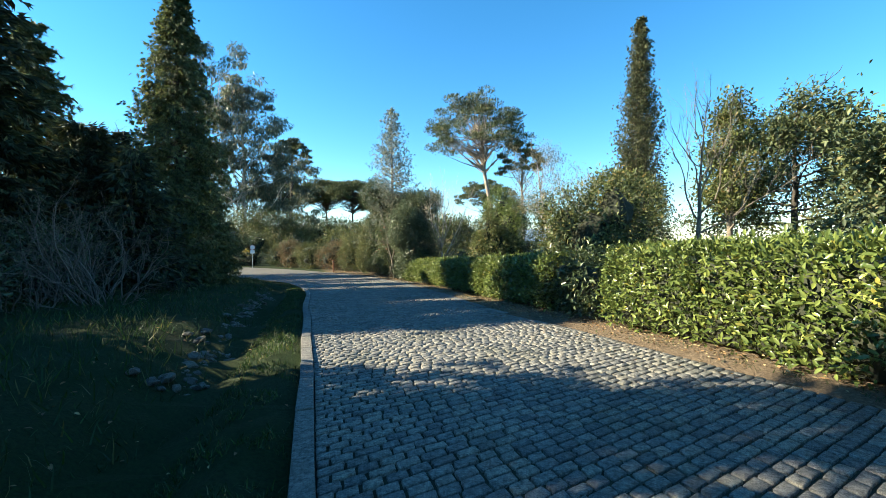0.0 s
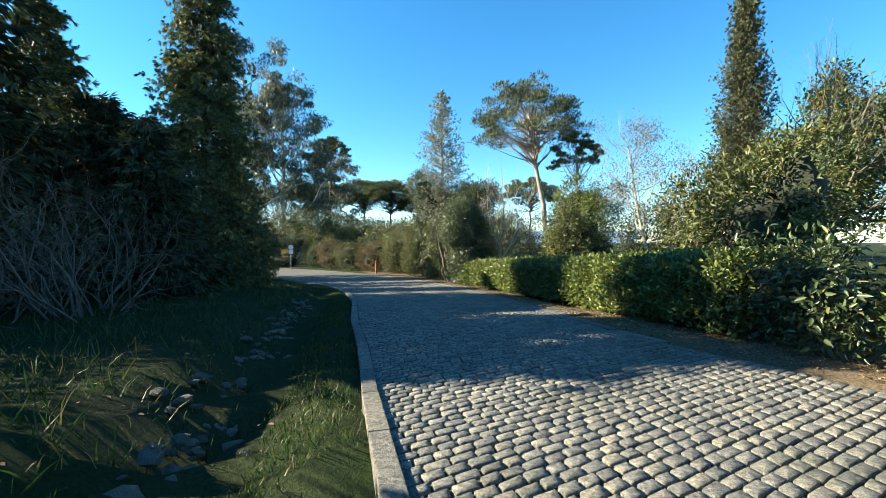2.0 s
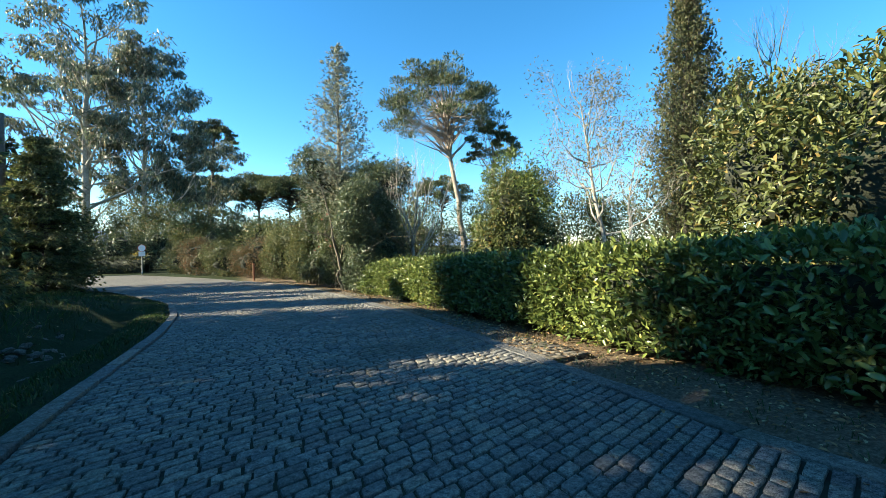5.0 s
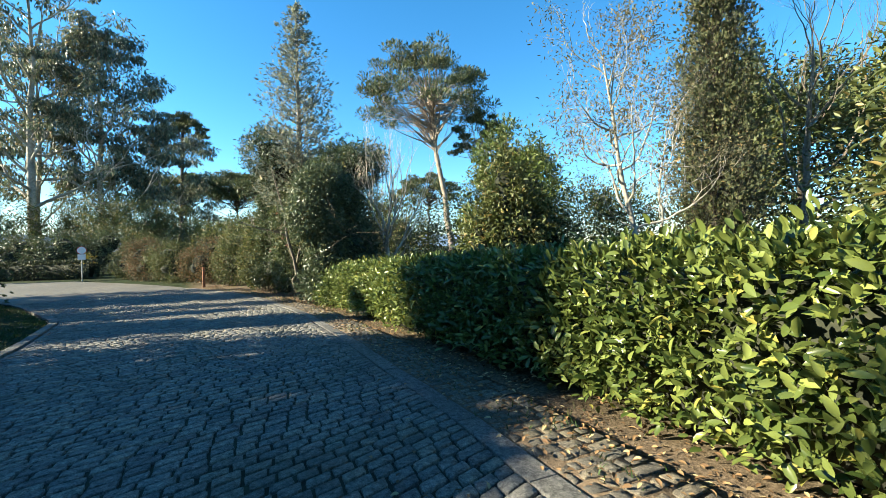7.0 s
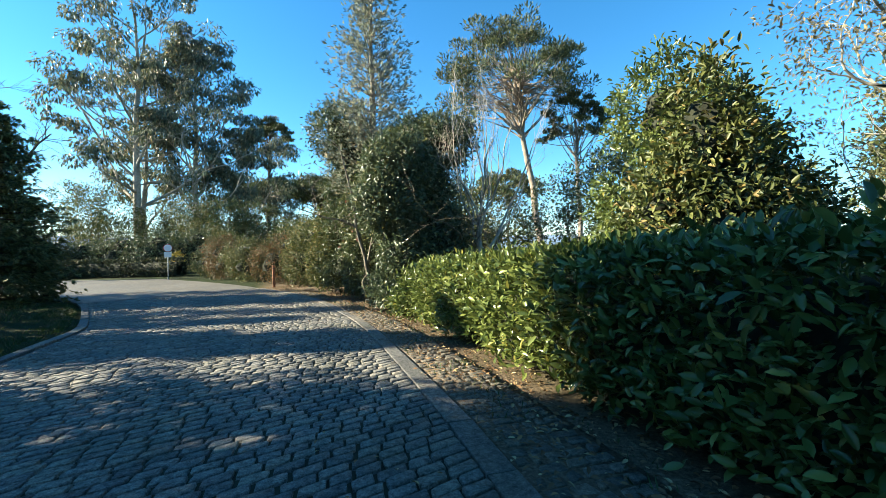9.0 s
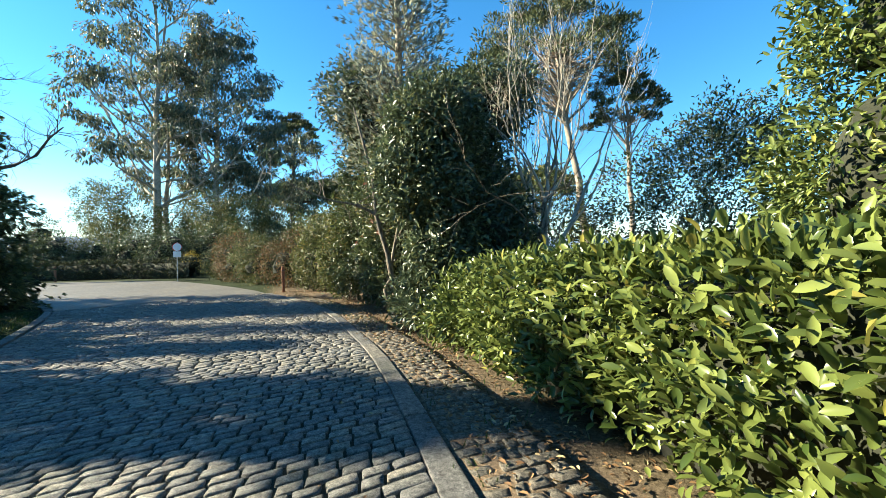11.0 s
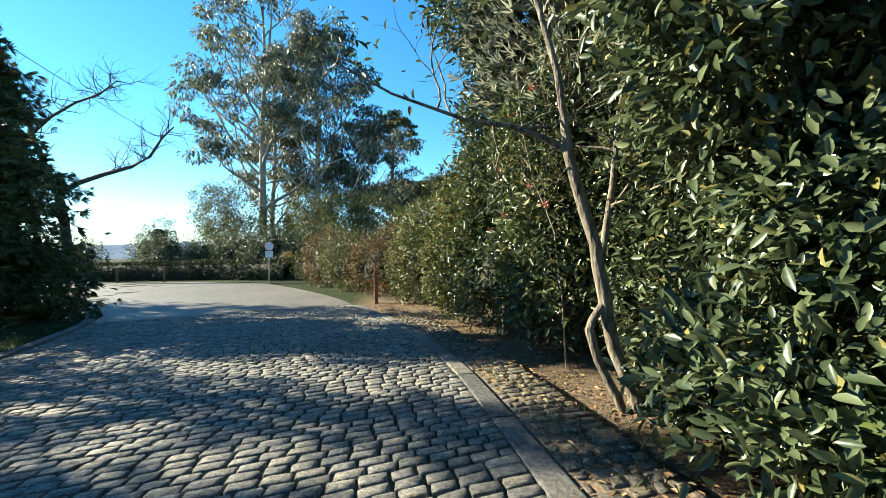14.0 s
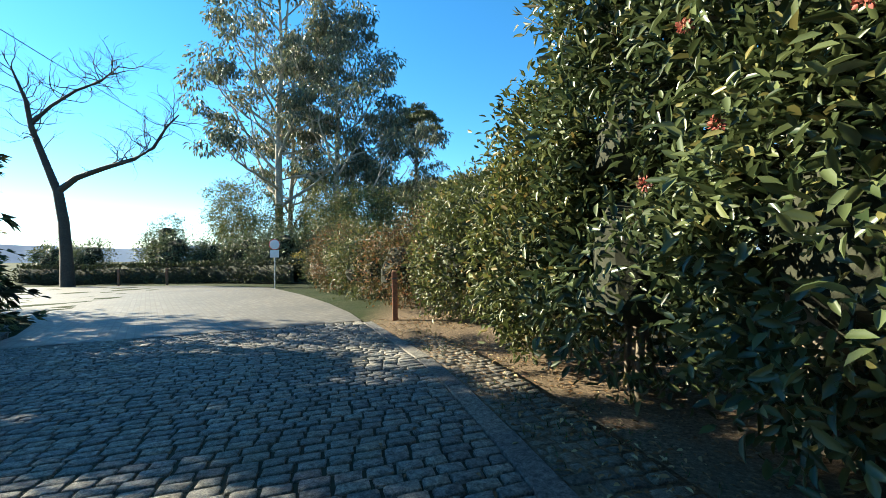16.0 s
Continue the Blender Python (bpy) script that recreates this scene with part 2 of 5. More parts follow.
# ---- terrain ----
def gz(x, y):
    """Height of the ground: falls along the road, levels out at the square, drops behind the far hedge."""
    x, y = np.asarray(x, float), np.asarray(y, float)
    s = np.log1p(np.exp(np.clip((y - 28) / 3.0, -40, 40))) * 3.0
    yy = np.clip(y, -60, 80)
    s = np.where(y > 80, 52.0, s)
    return 0.07 + 0.0256 * np.clip(x, -40, 20) - 0.0435 * yy + 0.052 * s


def g1(x, y):
    return float(gz(x, y))


def resample(pts, step):
    p = np.array(pts, float)
    d = np.r_[0, np.cumsum(np.hypot(*np.diff(p, axis=0).T))]
    # a smooth curve through the plan points
    fine = np.linspace(0, d[-1], max(2, int(d[-1] / step) + 1))
    q = np.c_[np.interp(fine, d, p[:, 0]), np.interp(fine, d, p[:, 1])]
    w = max(1, int(1.0 / step))
    pad = np.r_[[2 * q[0] - q[i] for i in range(w, 0, -1)], q, [2 * q[-1] - q[-1 - i] for i in range(1, w + 1)]]
    ker = np.hanning(2 * w + 3)[1:-1]
    ker /= ker.sum()
    return np.c_[np.convolve(pad[:, 0], ker, "valid"), np.convolve(pad[:, 1], ker, "valid")]


LEFT = resample([(5.2, -16), (2.6, -8), (1.25, -4), (0.05, 0), (-0.8, 2.6), (-1.72, 5.57), (-2.4, 7.6), (-3.2, 10.2), (-4.05, 12.6), (-5.4, 17.2), (-6.6, 20.4), (-8.6, 24.4), (-10.2, 26.3), (-12.6, 29.0), (-14.2, 30.6)], 0.1)
RIGHT = resample([(9.4, -14), (6.6, -6), (5.0, 0), (4.4, 2), (3.85, 3.6), (3.4, 4.9), (2.84, 6.7), (2.3, 8.4), (1.55, 10.0), (1.05, 11.2), (0.72, 12.7), (0.3, 14.3), (-0.02, 15.7), (-0.4, 16.8), (-1.02, 19.0), (-1.75, 21.2), (-2.3, 22.8), (-3.0, 24.6), (-4.6, 27.9), (-5.4, 29.3), (-6.9, 31.5), (-9.7, 34.6)], 0.1)


def side_of(line, x, y):
    """Signed distance of points from a line: positive to its right, looking along it."""
    x, y = np.asarray(x, float), np.asarray(y, float)
    ln = line[::4]
    d2 = (x[..., None] - ln[:, 0]) ** 2 + (y[..., None] - ln[:, 1]) ** 2
    i = np.clip(d2.argmin(-1), 1, len(ln) - 2)
    tx, ty = ln[i + 1, 0] - ln[i - 1, 0], ln[i + 1, 1] - ln[i - 1, 1]
    k = np.hypot(tx, ty)
    return ((x - ln[i, 0]) * ty - (y - ln[i, 1]) * tx) / k


def mesh_tris(name, verts, tris, mat, smooth=False):
    me = bpy.data.meshes.new(name)
    v = np.asarray(verts, np.float32)
    f = np.asarray(tris, np.int32)
    k = f.shape[1]
    me.vertices.add(len(v))
    me.vertices.foreach_set("co", v.ravel())
    me.loops.add(f.size)
    me.loops.foreach_set("vertex_index", f.ravel())
    me.polygons.add(len(f))
    me.polygons.foreach_set("loop_start", np.arange(0, f.size, k, dtype=np.int32))
    if smooth:
        me.polygons.foreach_set("use_smooth", np.ones(len(f), bool))
    me.materials.append(mat)
    me.update(calc_edges=True)
    me.validate()
    return me


def piece(name, mesh, parent=None, label="", m=None):
    ob = new(name, mesh)
    if parent is not None:
        ob.parent = parent
    if m is not None:
        ob.matrix_basis = m
    if label:
        tagged(ob, label)
    return ob


def part(name, bm, mat, parent=None, label=""):
    me = bpy.data.meshes.new(name)
    bm.to_mesh(me)
    bm.free()
    me.materials.append(mat)
    return piece(name, me, parent, label)


def thing(name, x, y, label, category, group="", z=None):
    ob = new(name)
    ob.location = (x, y, g1(x, y) if z is None else z)
    return tagged(ob, label, category, group)


def strip(name, a, b, za, zb, mat, thick=0.25):
    """A band between two lines, with a top and sides."""
    n = len(a)
    v = np.concatenate([np.c_[a, za], np.c_[b, zb], np.c_[b, zb - thick], np.c_[a, za - thick]])
    f = []
    for r in range(4):
        o, p = r * n, ((r + 1) % 4) * n
        for i in range(n - 1):
            f.append((o + i, o + i + 1, p + i + 1, p + i))
    return mesh_tris(name, v, np.array(f)[:, ::-1], mat)


# the ground, one sheet to the horizon
def axis(lo, hi, a, b, step, far):
    inner = np.arange(a, b + 1e-6, step)
    out_hi = b + np.geomspace(step, far - b, 26)
    out_lo = a - np.geomspace(step, far + a, 26)[::-1]
    return np.r_[out_lo, inner, out_hi]


def verge_drop(sr, y):
    """How far the earth lies below the stones of the hedge verge."""
    return 0.085 * np.clip((sr - 0.25) / 0.35, 0, 1) * np.clip((3.0 - sr) / 1.2, 0, 1) * ((y > 13.0) & (y < 34))


def build_ground():
    xs, ys = axis(0, 0, -44, 24, 0.5, 3000), axis(0, 0, -12, 56, 0.5, 3000)
    X, Y = np.meshgrid(xs, ys)
    Z = gz(X, Y)
    near = (np.abs(X + 10) < 36) & (np.abs(Y - 22) < 36)
    road = np.zeros(X.shape, bool)
    sl, sr = side_of(LEFT, X[near], Y[near]), side_of(RIGHT, X[near], Y[near])
    inside = (sl > 0.12) & (sr < -0.12) & (Y[near] < 36)
    road[near] = inside
    xl, xr = X[near], Y[near]
    bank = np.where((sl < -0.3) & (xr < 31), 0.05 + 0.02 * np.clip(-sl - 0.3, 0, 12) + 0.32 * np.clip((-sl - 1.3) / 0.9, 0, 1) * np.clip((30 - xr) / 6, 0, 1), 0.0)
    ditch = -0.28 * np.exp(-((sl + 1.3) / 0.4) ** 2) * ((xr > -4) & (xr < 21))
    lump = np.array([noise.noise((p * 0.8, q * 0.8, 0)) for p, q in zip(xl, xr)]) * 0.06
    inside = (sl > -0.25) & (sr < 0.2) & (xr < 36)
    zz = Z[near] + np.where(inside, -0.14, bank + ditch + lump * (sl < -0.4) + lump * 0.4 * (sr > 0.7))
    zz -= verge_drop(sr, xr)
    Z[near] = zz
    fall = np.clip((Y - 54 + 0.12 * (X + 30)) / 60, 0, 1) * np.clip((-X) / 20, 0, 1)
    Z -= 9 * fall * fall * (3 - 2 * fall)
    r = np.hypot(X + 10, Y - 22)
    Z -= 16 * np.clip((r - 90) / 500, 0, 1)
    nx, ny = len(xs), len(ys)
    i = np.arange(nx * ny).reshape(ny, nx)
    q = np.stack([i[:-1, :-1], i[:-1, 1:], i[1:, 1:], i[1:, :-1]], -1).reshape(-1, 4)
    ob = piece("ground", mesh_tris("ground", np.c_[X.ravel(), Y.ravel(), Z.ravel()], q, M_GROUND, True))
    tagged(ob, "grassy and bare earth ground on a gentle slope", "ground", kind="structure")
    return ob


ground = build_ground()

# road bed, kerb, edging line, square
n_s = 420
tt = np.linspace(0, 1, n_s)


def along(line, t):
    d = np.r_[0, np.cumsum(np.hypot(*np.diff(line, axis=0).T))]
    return np.c_[np.interp(t * d[-1], d, line[:, 0]), np.interp(t * d[-1], d, line[:, 1])]


def offset(line, d):
    t = np.gradient(line, axis=0)
    t /= np.hypot(t[:, 0], t[:, 1])[:, None]
    return line + np.c_[t[:, 1], -t[:, 0]] * d


LA, RA = along(LEFT, tt), along(RIGHT, tt)
road = piece("road", strip("road", LA, RA, gz(*LA.T) - 0.017, gz(*RA.T) - 0.017, M_BED, 0.06))
tagged(road, "park road of worn grey granite setts with mossy joints", "road", kind="structure")


def ground_patch(name, poly_rows, mat, lift, label, category):
    """A surface laid on the ground between pairs of plan points."""
    v, f = [], []
    cols = 14
    for (xa, ya), (xb, yb) in poly_rows:
        for j in range(cols):
            k = j / (cols - 1)
            x, y = xa + (xb - xa) * k, ya + (yb - ya) * k
            v.append((x, y, g1(x, y) + lift))
    for i in range(len(poly_rows) - 1):
        for j in range(cols - 1):
            a = i * cols + j
            f.append((a, a + 1, a + cols + 1, a + cols))
    top = len(v)
    v += [(x, y, z - 0.08) for x, y, z in v]
    f += [tuple(top + q for q in reversed(p)) for p in f]
    ob = piece(name, mesh_tris(name, v, f, mat))
    return tagged(ob, label, category, kind="structure")


square = ground_patch("pavement", [((-14.2, 30.6), (-9.7, 34.6)), ((-15.4, 31.7), (-10.6, 35.6)), ((-17.2, 32.8), (-12.5, 37.4)), ((-20.5, 33.8), (-15.5, 39.9)), ((-24.5, 35.0), (-20.0, 43.2)), ((-30.0, 36.2), (-27.0, 44.8)), ((-36.0, 37.2), (-34.0, 44.6)), ((-42.0, 38.0), (-42.0, 43.0))], M_PLAZA, 0.012, "open square of pale grey granite setts", "pavement")


# ---- plants: shared makers ----
LEAF4 = (np.array([(0, 0, 0), (0.40, 0.28, 0.11), (0.40, 0.64, 0.09), (0, 1, -0.09), (-0.40, 0.64, 0.09), (-0.40, 0.28, 0.11)]), np.array([(0, 1, 2), (0, 2, 3), (0, 3, 4), (0, 4, 5)]))
LAUREL = (np.array([(0, 0, 0), (0.26, 0.14, 0.05), (0.44, 0.42, 0.09), (0.36, 0.74, 0.05), (0, 1, -0.10), (-0.36, 0.74, 0.05), (-0.44, 0.42, 0.09), (-0.26, 0.14, 0.05), (0, 0.45, 0.0)]),
          np.array([(0, 1, 8), (1, 2, 8), (2, 3, 8), (3, 4, 8), (4, 5, 8), (5, 6, 8), (6, 7, 8), (7, 0, 8)]))
LEAF2 = (np.array([(0, 0, 0), (0.5, 0.5, 0.1), (0, 1, -0.05), (-0.5, 0.5, 0.1)]), np.array([(0, 1, 2), (0, 2, 3)]))
BLADE = (np.array([(-0.5, 0, 0), (0.5, 0, 0), (0.3, 0.6, 0.1), (-0.3, 0.6, 0.1), (0, 1, 0.35)]), np.array([(0, 1, 2), (0, 2, 3), (3, 2, 4)]))


def unit(v):
    return v / np.maximum(np.linalg.norm(v, axis=-1, keepdims=True), 1e-9)


def scatter(name, template, pos, axis_dir, normal, length, width, mat):
    """One mesh of many leaves: each a copy of the template along axis_dir, facing normal."""
    tv, tf = template
    n = len(pos)
    y = unit(axis_dir)
    x = unit(np.cross(y, normal))
    z = np.cross(x, y)
    L = np.broadcast_to(np.asarray(length, float), (n,))[:, None, None]
    W = np.broadcast_to(np.asarray(width, float), (n,))[:, None, None]
    v = pos[:, None] + x[:, None] * tv[None, :, :1] * W + y[:, None] * tv[None, :, 1:2] * L + z[:, None] * tv[None, :, 2:] * L
    f = tf[None] + (np.arange(n) * len(tv))[:, None, None]
    return mesh_tris(name, v.reshape(-1, 3), f.reshape(-1, 3), mat)


def rand_dirs(rs, n):
    return unit(rs.normal(size=(n, 3)))


def gaps(pts, freq, level, seed):
    """Keeps the points where a slow noise is above a level, so that crowns have holes."""
    off = Vector((seed * 7.3, seed * 3.1, 0))
    return np.array([noise.noise(Vector(p) * freq + off) > level for p in pts], bool)


def tuft_leaves(rs, tips, out, k, spread, droop=0.0, rise=0.5, wild=0.8):
    """k leaves round every twig tip: their places, ways and faces."""
    n = len(tips)
    P = np.repeat(tips, k, 0) + rs.normal(size=(n * k, 3)) * spread
    O = np.repeat(out, k, 0)
    A = unit(O * 0.7 + rand_dirs(rs, n * k) * wild + np.array([0, 0, -droop]))
    N = unit(np.array([0, 0, rise]) + O * 0.6 + rand_dirs(rs, n * k) * 0.6)
    return P, A, N


def tube(bmv, bmf, pts, radii, sides=6):
    """Adds a tapered tube along pts to vertex and face lists."""
    pts = [Vector(p) for p in pts]
    base = len(bmv)
    for i, p in enumerate(pts):
        d = (pts[min(i + 1, len(pts) - 1)] - pts[max(i - 1, 0)])
        d = d.normalized() if d.length > 1e-6 else Vector((0, 0, 1))
        u = d.orthogonal().normalized()
        w = d.cross(u)
        for s in range(sides):
            a = 2 * math.pi * s / sides
            bmv.append(p + (u * math.cos(a) + w * math.sin(a)) * radii[i])
    for i in range(len(pts) - 1):
        for s in range(sides):
            a, b = base + i * sides + s, base + i * sides + (s + 1) % sides
            bmf.append((a, b, b + sides, a + sides))


def tube_mesh(name, v, f, mat):
    return mesh_tris(name, [tuple(p) for p in v], f, mat, True)


def grow(rnd, p, d, length, r, depth, v, f, tips, bend=0.25, split=(2, 3), shrink=0.68, up=0.1, sides=6, angle=0.6, thin=0.62):
    """A limb with side limbs, to a given depth; the ends go into tips."""
    n = 5
    pts, rad = [Vector(p)], [r]
    d = Vector(d).normalized()
    for i in range(n):
        d = (d + Vector((rnd.uniform(-1, 1), rnd.uniform(-1, 1), rnd.uniform(-1, 1))) * bend + Vector((0, 0, up * 0.5))).normalized()
        pts.append(pts[-1] + d * (length / n))
        rad.append(r * (1 - (1 - thin) * (i + 1) / n))
    tube(v, f, pts, rad, max(3, sides))
    if depth == 0:
        tips.append((pts[-1], d))
        return
    for i in range(rnd.randint(*split)):
        k = rnd.choice((2, 3, 4, 5)) if i else 5
        q = (d + Vector((rnd.uniform(-1, 1), rnd.uniform(-1, 1), rnd.uniform(-0.6, 1))).normalized() * angle * (1 if i else 0.5)).normalized()
        grow(rnd, pts[k], q, length * shrink * rnd.uniform(0.8, 1.15), rad[k] * (0.9 if i == 0 else 0.62), depth - 1, v, f, tips, bend, split, shrink, up, sides - 1, angle, thin)


def tips_arrays(tips):
    return np.array([tuple(p) for p, _ in tips]), np.array([tuple(d) for _, d in tips])


def trunk_path(rnd, h, lean=(0, 0), wob=0.05, n=9):
    return [Vector((lean[0] * k * h + rnd.uniform(-1, 1) * wob * (k > 0), lean[1] * k * h + rnd.uniform(-1, 1) * wob * (k > 0), h * k - (0.15 if k == 0 else 0))) for k in [i / (n - 1) for i in range(n)]]


def conifer(name, x, y, h, r, label, mat, seed, layers=26, per=11, droop=0.5, size=0.30, low=0.03, bark=None, count=9, fingers=3, slim=0.2, power=0.85, dens=1.0):
    """A conifer: trunk, limbs in whorls and hanging sprays along them."""
    rnd, rs = random.Random(seed), np.random.RandomState(seed)
    ob = thing(name, x, y, label, "tree")
    v, f = [], []
    path = trunk_path(rnd, h, wob=0.04)
    tube(v, f, path, [0.018 * h * (1 - 0.93 * i / 8) for i in range(9)], 8)
    piece("trunk", tube_mesh("trunk", v, f, bark or M_BARK_DARK), ob)
    v, f = [], []
    P, D, T = [], [], []
    for i in range(layers):
        k = low + (0.985 - low) * (i / (layers - 1)) ** 0.9
        z = h * k
        reach = r * (1 - k) ** power + 0.12
        for j in range(max(4, int(per * (1 - 0.55 * k)))):
            a = rnd.uniform(0, 2 * math.pi)
            ln = reach * rnd.uniform(0.62, 1.12)
            pts = []
            for s in range(6):
                q = s / 5
                zz = z + rnd.uniform(-0.03, 0.03) + ln * (0.25 * q - droop * q * q)
                pts.append(Vector((math.cos(a) * ln * q, math.sin(a) * ln * q, max(0.15, zz))))
            tube(v, f, pts, [0.010 * ln + 0.006] * 3 + [0.006, 0.005, 0.004], 3)
            m = int((count + ln * 9) * dens)
            q = rs.uniform(0.22, 1.02, m)
            base = np.array([[np.interp(t, np.linspace(0, 1, 6), [p[c] for p in pts]) for c in range(3)] for t in q])
            side = rs.normal(size=(m, 3)) * np.array([1, 1, 0.35]) * (0.07 + 0.15 * q[:, None] * ln * 0.45)
            P.append(base + side)
            out = np.array([math.cos(a), math.sin(a), 0.0])
            D.append(out * 0.7 + unit(side) * 0.6 + np.array([0, 0, -droop * 1.1]) + rs.normal(size=(m, 3)) * 0.25)
    tagged(piece("branching", tube_mesh("branching", v, f, bark or M_BARK_DARK), ob), "thin whorled limbs", kind="stuff")
    P, D = np.concatenate(P), np.concatenate(D)
    n = len(P)
    N = unit(np.array([0, 0, 0.2]) + unit(P * np.array([1, 1, 0])) * 0.5 + rand_dirs(rs, n))
    ln = size * rs.uniform(0.6, 1.3, n)
    # every spray is three fingers
    Pm, Dm = [P], [D]
    for w in ((0.55, -0.55) if fingers == 3 else (0.5, -0.5, 1.1, -1.1)):
        Pm.append(P + unit(D) * 0.12 * size)
        Dm.append(unit(D) + np.cross(unit(D), N) * w)
    piece("crown", scatter("crown", LEAF2, np.concatenate(Pm), np.concatenate(Dm), np.concatenate([N] * fingers), np.r_[ln, np.tile(ln * 0.8, fingers - 1)], np.tile(ln * slim, fingers), mat), ob)
    return ob


def bush(name, x, y, blobs, label, category, mat, seed, tips=900, k=7, leaf=0.09, wide=0.42, template=LEAF4, hole=-0.25, freq=1.2, stems=5, core=True, droop=0.0, group="", bark=None):
    """A shrub: stems, and leaf tufts over lumpy masses (dx, dy, z, rx, ry, rz)."""
    rnd, rs = random.Random(seed), np.random.RandomState(seed)
    ob = thing(name, x, y, label, category, group)
    v, f = [], []
    top = max(b[2] for b in blobs)
    for i in range(stems):
        b = blobs[i % len(blobs)]
        a = rnd.uniform(0, 6.28)
        s = Vector((b[0] * 0.35 + 0.12 * math.cos(a), b[1] * 0.35 + 0.12 * math.sin(a), -0.1))
        e = Vector((b[0] + rnd.uniform(-0.3, 0.3) * b[3], b[1] + rnd.uniform(-0.3, 0.3) * b[4], b[2] + 0.3 * b[5]))
        pts = [s.lerp(e, q) + Vector((rnd.uniform(-1, 1), rnd.uniform(-1, 1), 0)) * 0.06 for q in (0, 0.25, 0.5, 0.75, 1)]
        v, f = [], []
        tube(v, f, pts, [0.018 + 0.004 * top, 0.015 + 0.003 * top, 0.014, 0.010, 0.005], 5)
        piece("stem", tube_mesh("stem", v, f, bark or M_BARK), ob)
    area = np.array([b[3] * b[4] + b[4] * b[5] + b[3] * b[5] for b in blobs])
    share = np.maximum(1, (tips * area / area.sum()).astype(int))
    T, O = [], []
    for b, m in zip(blobs, share):
        d = rand_dirs(rs, m)
        c, rad = np.array(b[:3]), np.array(b[3:6])
        p = c + d * rad * rs.uniform(0.72, 1.12, (m, 1))
        T.append(p)
        O.append(unit(d / rad))
    T, O = np.concatenate(T), np.concatenate(O)
    ok = (T[:, 2] > 0.08) & gaps(T, freq, hole, seed % 17)
    T, O = T[ok], O[ok]
    P, A, N = tuft_leaves(rs, T, O, k, leaf * 0.9, droop)
    ln = leaf * rs.uniform(0.6, 1.25, len(P))
    if y > 33.5 or x > 6:
        template = LEAF2
    piece("crown", scatter("crown", template, P, A, N, ln, ln * wide, mat), ob)
    # solid lumps painted near black stand for shade inside the shrub
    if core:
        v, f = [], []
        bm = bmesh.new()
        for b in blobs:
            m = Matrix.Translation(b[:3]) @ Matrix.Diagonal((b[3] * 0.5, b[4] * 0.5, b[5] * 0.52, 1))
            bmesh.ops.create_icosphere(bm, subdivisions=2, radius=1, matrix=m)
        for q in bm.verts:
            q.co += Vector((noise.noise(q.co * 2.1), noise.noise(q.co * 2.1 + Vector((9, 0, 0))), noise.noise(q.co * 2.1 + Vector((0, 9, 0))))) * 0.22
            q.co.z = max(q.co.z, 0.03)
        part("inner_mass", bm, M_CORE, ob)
    return ob


def leafy_tree(name, x, y, h, label, leaf_mat, bark, seed, trunk_r=0.2, trunk_h=None, lean=(0, 0), depth=3, limb=None, start=0.4, limbs=9, up=0.15, per_tip=14, leaf=0.22, wide=0.3, spread=0.5, droop=0.3, wild=0.9, angle=0.6, split=(2, 3), flat=1.0, rise=0.5, reach=None, sides=6, shrink=0.68, elev=(0.1, 0.8), bend=0.25, top_limbs=True, category="tree"):
    """A tree from trunk, limbs grown along it and leaf tufts at the limb ends (none if per_tip is 0)."""
    rnd, rs = random.Random(seed), np.random.RandomState(seed)
    ob = thing(name, x, y, label, category)
    th = trunk_h or h * 0.85
    path = trunk_path(rnd, th, lean, 0.012 * h)
    v, f = [], []
    tube(v, f, path, [trunk_r * (1.25 if i == 0 else 1) * (1 - 0.75 * i / 8) for i in range(9)], 9)
    piece("trunk", tube_mesh("trunk", v, f, bark), ob)
    v, f, tips = [], [], []
    ln0 = limb or h * 0.28
    for i in range(limbs):
        k = start + (1 - start) * (i + rnd.random() * 0.7) / limbs
        q = min(k, 0.999) * 8
        j = int(q)
        p = path[j].lerp(path[min(j + 1, 8)], q - j)
        a = i * 2.4 + rnd.uniform(-0.5, 0.5)
        e = rnd.uniform(*elev)
        d = Vector((math.cos(a) * math.cos(e), math.sin(a) * math.cos(e), math.sin(e)))
        grow(rnd, p, d, ln0 * (reach(k) if reach else (1.15 - 0.5 * k)) * rnd.uniform(0.8, 1.2), trunk_r * 0.38 * (1.2 - 0.6 * k), depth, v, f, tips, bend, split, shrink, up, sides, angle)
    if top_limbs:
        grow(rnd, path[-1], (0.1, 0, 1), ln0 * 0.7, trunk_r * 0.25, depth, v, f, tips, bend, split, shrink, up, sides, angle)
    piece("branching", tube_mesh("branching", v, f, bark), ob)
    if per_tip:
        T, D = tips_arrays(tips)
        ok = T[:, 2] < h * 1.03
        T, D = T[ok], D[ok]
        P, A, N = tuft_leaves(rs, T, D, per_tip, np.array([spread, spread, spread * flat]), droop, rise, wild)
        l2 = leaf * rs.uniform(0.6, 1.3, len(P))
        piece("crown", scatter("crown", LEAF2, P, A, N, l2, l2 * wide, leaf_mat), ob)
    return ob


